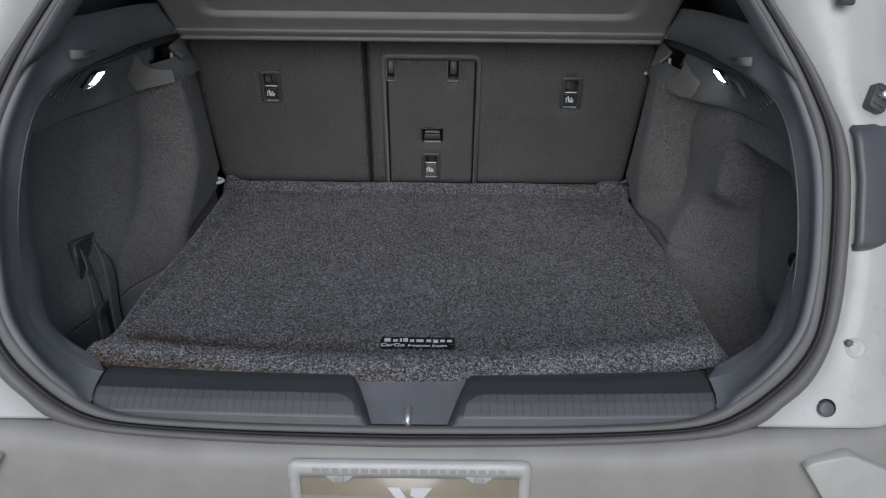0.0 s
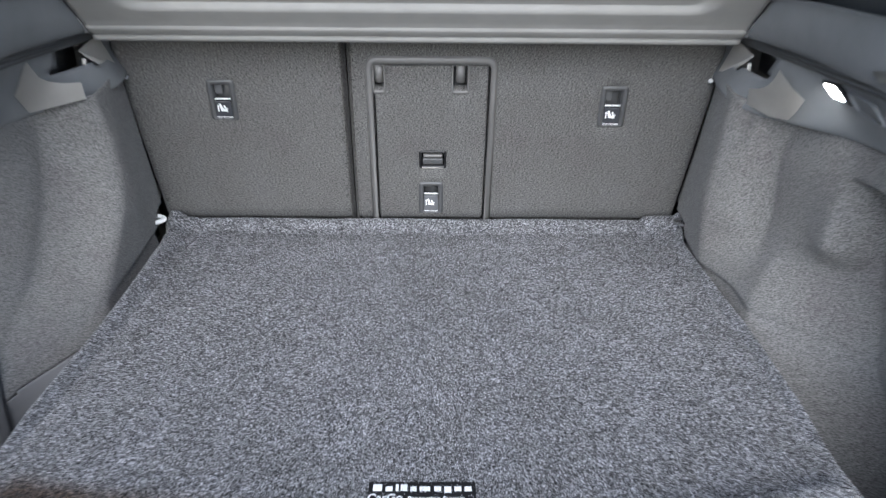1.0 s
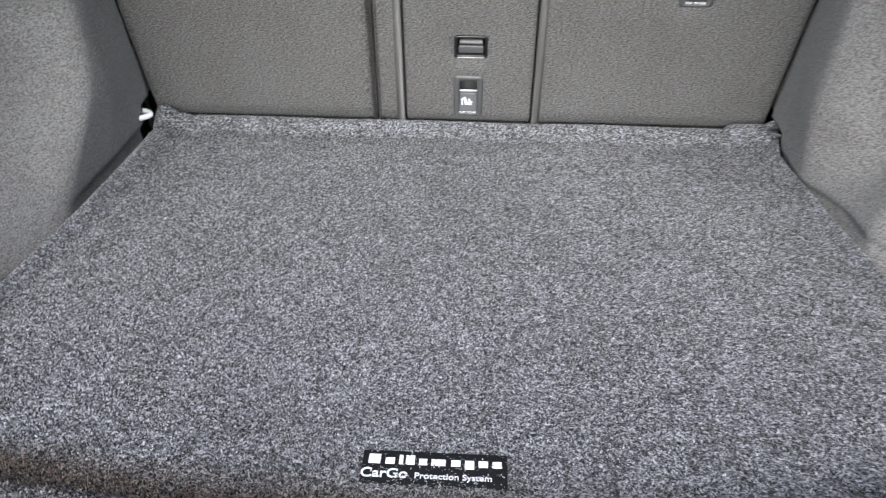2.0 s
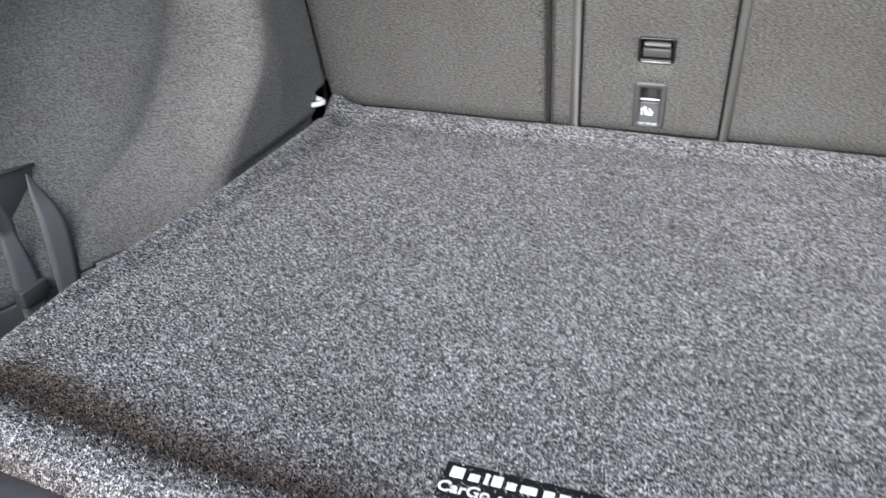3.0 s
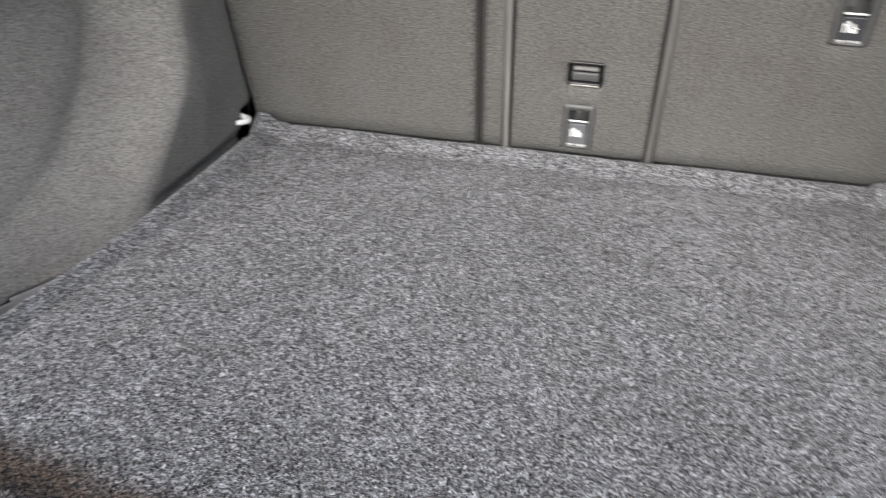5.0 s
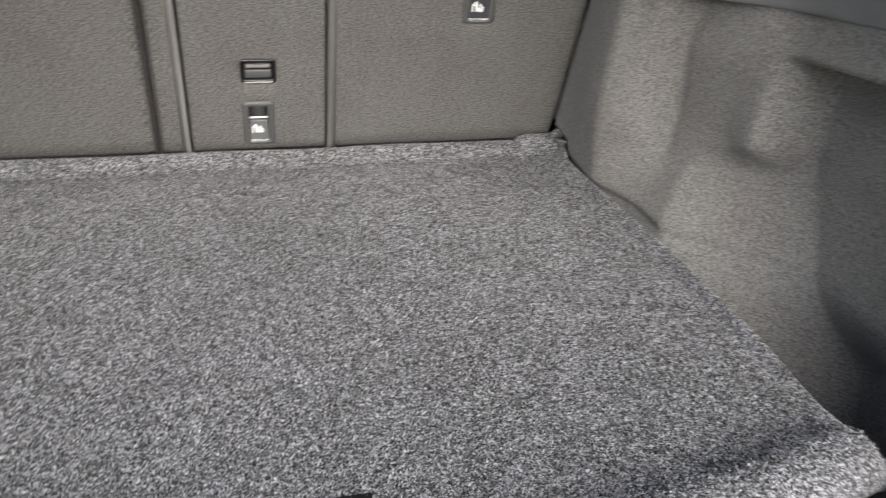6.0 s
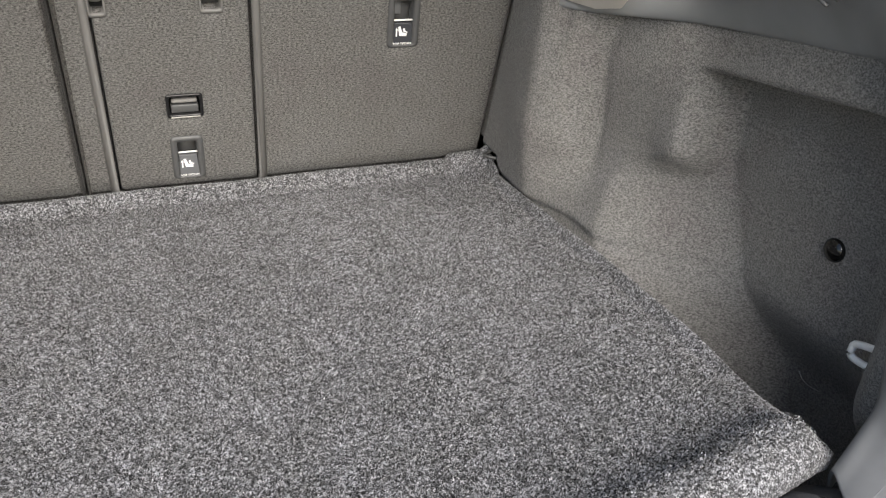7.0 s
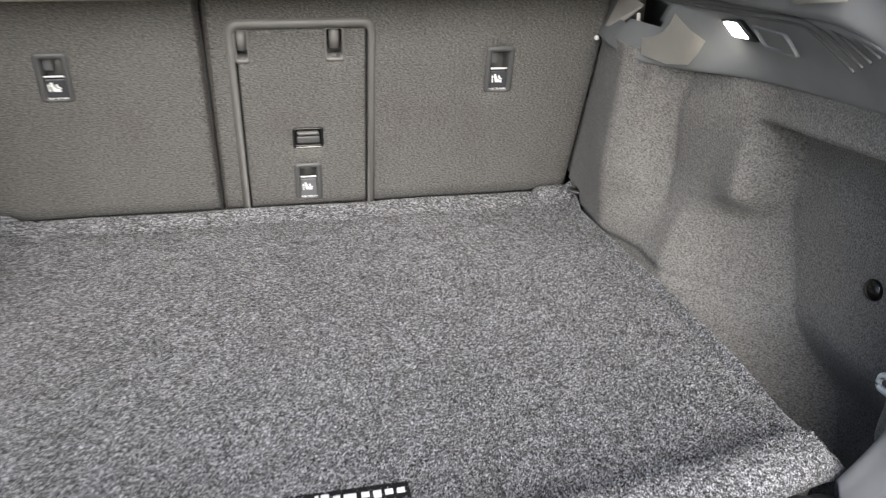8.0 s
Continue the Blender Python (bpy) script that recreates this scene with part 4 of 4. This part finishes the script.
for side in (-1, 1):
    part("shelf_edge", tube([(side * 0.491, 0.002, 0.006), (side * 0.491, -0.3, 0.009), (side * 0.491, -0.6, 0.009)], 0.005, 8), FRAMEPL, shelf)
    # satin strip puts the highlight of the shelf's lower edge into colour
    part("edge_highlight", tube([(side * 0.484, 0.0015, 0.0005), (0, 0.0015, 0.0005)], 0.0014, 6), SATIN, shelf, "bright strip drawn as the highlight on the shelf edge")
    for k in range(7):
        at = 0.004 + 0.014 * k
        bead = tube(catmull([(side * 0.4945, -at, 0.012), (side * 0.4985, -at - 0.004, 0.016), (side * 0.4975, -at - 0.010, 0.013)], 4), 0.0024, 8)
        part("hinge_link", bead, STEEL if k % 2 else BRACKET, shelf)
    part("pivot_pin", tube([(side * 0.480, -0.040, 0.012), (side * 0.512, -0.040, 0.012)], 0.0075, 12), STEEL, shelf)
    part("pivot_clip", block(side * 0.500 - 0.008, side * 0.500 + 0.008, -0.060, -0.015, 0.000, 0.018, 0.003), STEEL, shelf, "bright shelf pivot clip")

# ---- fittings on the side trims ----
for side in (-1, 1):
    light = thing("luggage_lamp", "small lit luggage compartment lamp", "lamp", group="luggage lamps")
    yc = 1.428 if side > 0 else 1.342
    dz = 0.0 if side > 0 else 0.004
    c = [(yc + 0.021, 1.079 + dz), (yc - 0.017, 1.084 + dz), (yc - 0.031, 1.064 + dz), (yc + 0.012, 1.060 + dz)]
    for nm, grow, mt, push in (("lamp_bezel", 1.25, BLACKPL, 0.0), ("lamp_lens", 0.9, LAMPGLOW, 0.0025)):
        my, mz = sum(p[0] for p in c) / 4, sum(p[1] for p in c) / 4
        bm = bmesh.new()
        loops = []
        for off in (0.012, -0.002 - push):
            loops.append([bm.verts.new((side * (0.551 - 0.75 * ((mz + (z - mz) * grow) - 1.07) + off), my + (y - my) * grow, mz + (z - mz) * grow)) for y, z in c])
        bm.faces.new(loops[0])
        bm.faces.new(loops[1])
        for k in range(4):
            j = (k + 1) % 4
            bm.faces.new((loops[0][k], loops[0][j], loops[1][j], loops[1][k]))
        bmesh.ops.bevel(bm, geom=[e for e in bm.edges], offset=0.0025, segments=2, profile=0.5, affect="EDGES")
        part(nm, bm, mt, light, smooth=True)
    pin = thing("trim_bolt", "small bolt where the trim meets the seat back", "bolt", group="trim bolts")
    part("bolt_cap", disc(side * 0.4925, 1.7345, 1.008, 0.0038, 0.010, bevel=0.0015), WHITEPRINT, pin)
    hook = thing("bag_hook", "bent bright steel lashing eye on the side trim", "lashing eye", group="lashing eyes")
    ex, ey, ez = (0.600, 1.078, 0.744) if side > 0 else (0.572, 1.030, 0.768)
    part("eye_wire", tube(catmull([(side * ex, ey + a_, ez + b_) for a_, b_ in ((-0.012, 0.025), (0.027, 0.015), (0.0345, 0.007), (0.029, -0.003), (-0.015, 0.002))], 5), 0.0040, 8), ZINC, hook)
    tie = thing("tie_down", "folded steel tie-down eye in a dark recess", "tie-down", group="tie-downs")
    # the right eye is dark grey, its shade put into the colour
    part("tie_wire", tube(catmull([(side * 0.520, 1.722, 0.741), (side * 0.492, 1.722, 0.742), (side * 0.474, 1.728, 0.744), (side * 0.468, 1.736, 0.745), (side * 0.474, 1.744, 0.746), (side * 0.488, 1.748, 0.747)], 5), 0.0044 if side < 0 else 0.0026, 8), ZINC if side < 0 else FRAMEPL, tie)

knob = thing("push_fastener", "glossy black round push fastener on the felt wall", "fastener")
bm = bmesh.new()
bmesh.ops.create_uvsphere(bm, u_segments=24, v_segments=14, radius=0.0135)
bmesh.ops.scale(bm, vec=(0.55, 1, 1), verts=bm.verts)
bmesh.ops.translate(bm, vec=(float(right_wall(np.array(1.20), np.array(0.8105))) - 0.004, 1.20, 0.8105), verts=bm.verts)
part("knob_dome", bm, GLOSSBLACK, knob)

# ---- webbing strap in the side bin ----
strap = thing("webbing_strap", "grey webbing strap loop with buckle hanging on felt wall", "strap")


def ribbon(rows, name, material, thick=0.0016, n=6):
    """A strap from rows of two edge points."""
    a, b = catmull([r[0] for r in rows], n), catmull([r[1] for r in rows], n)
    f = np.linspace(0, 1, 5)[:, None, None]
    P = np.array(a)[None] * (1 - f) + np.array(b)[None] * f
    return solid(sheet(name, P[..., 0], P[..., 1], P[..., 2], material, strap), thick, 0)


hx = -0.580
bm = prism([(1.206, 0.755), (1.268, 0.740), (1.273, 0.812), (1.209, 0.823)], 0.0, 0.012, 0.002)
holder = part("strap_holder", bm, FRAMEPL, strap, "dark plastic strap holder")
holder.matrix_local = Matrix(((0, -1, 0, hx + 0.006), (1, 0, 0, 0), (0, 0, 1, 0), (0, 0, 0, 1)))
part("holder_lip", tube([(hx + 0.008, 1.206, 0.824), (hx + 0.008, 1.274, 0.813)], 0.0022, 6), FRAMEPL, strap)
ribbon([((-0.566, 1.206, 0.814), (-0.566, 1.209, 0.811)), ((-0.556, 1.194, 0.796), (-0.560, 1.214, 0.791)), ((-0.554, 1.192, 0.779), (-0.558, 1.218, 0.773)), ((-0.560, 1.199, 0.765), (-0.556, 1.217, 0.757)), ((-0.558, 1.197, 0.736), (-0.554, 1.222, 0.728)), ((-0.556, 1.195, 0.701), (-0.552, 1.226, 0.693)), ((-0.553, 1.194, 0.650), (-0.549, 1.226, 0.645)), ((-0.550, 1.193, 0.600), (-0.547, 1.226, 0.595))], "strap_web", WEB)
ribbon([((-0.566, 1.256, 0.810), (-0.566, 1.259, 0.806)), ((-0.556, 1.246, 0.793), (-0.558, 1.264, 0.788)), ((-0.550, 1.242, 0.770), (-0.548, 1.270, 0.766)), ((-0.548, 1.240, 0.745), (-0.543, 1.271, 0.738)), ((-0.548, 1.240, 0.712), (-0.543, 1.270, 0.704)), ((-0.549, 1.240, 0.675), (-0.544, 1.267, 0.668)), ((-0.548, 1.238, 0.620), (-0.542, 1.264, 0.615))], "strap_web", WEB)
part("buckle", block(-0.560, -0.547, 1.193, 1.229, 0.684, 0.704, 0.002), FRAMEPL, strap, "dark plastic strap buckle")

# ---- specks ----
speck = thing("lint_speck", "tiny white lint speck lying on the mat", "lint")
bm = bmesh.new()
bmesh.ops.create_icosphere(bm, subdivisions=2, radius=0.0017)
bmesh.ops.scale(bm, vec=(1.2, 0.8, 0.6), verts=bm.verts)
bmesh.ops.translate(bm, vec=(-0.346, 1.452, 0.7235), verts=bm.verts)
part("fluff", bm, BRACKET, speck)

strut = thing("gas_strut", "dark grey tailgate gas strut beside the opening", "gas strut")
part("strut_tube", tube([(0.605, 1.130, 1.245), (0.596, 1.146, 1.272), (0.573, 1.187, 1.349)], 0.011, 14), FRAMEPL, strut)
part("strut_socket", block(0.594, 0.616, 1.124, 1.140, 1.236, 1.250, 0.004), FRAMEPL, strut)
thread = thing("loose_thread", "thin pale thread lying in the side bin", "thread")
part("strand", tube(catmull([(0.628, 1.188, 0.664), (0.626, 1.178, 0.658), (0.628, 1.166, 0.656), (0.626, 1.154, 0.660)], 5), 0.0005, 5), WEB, thread)
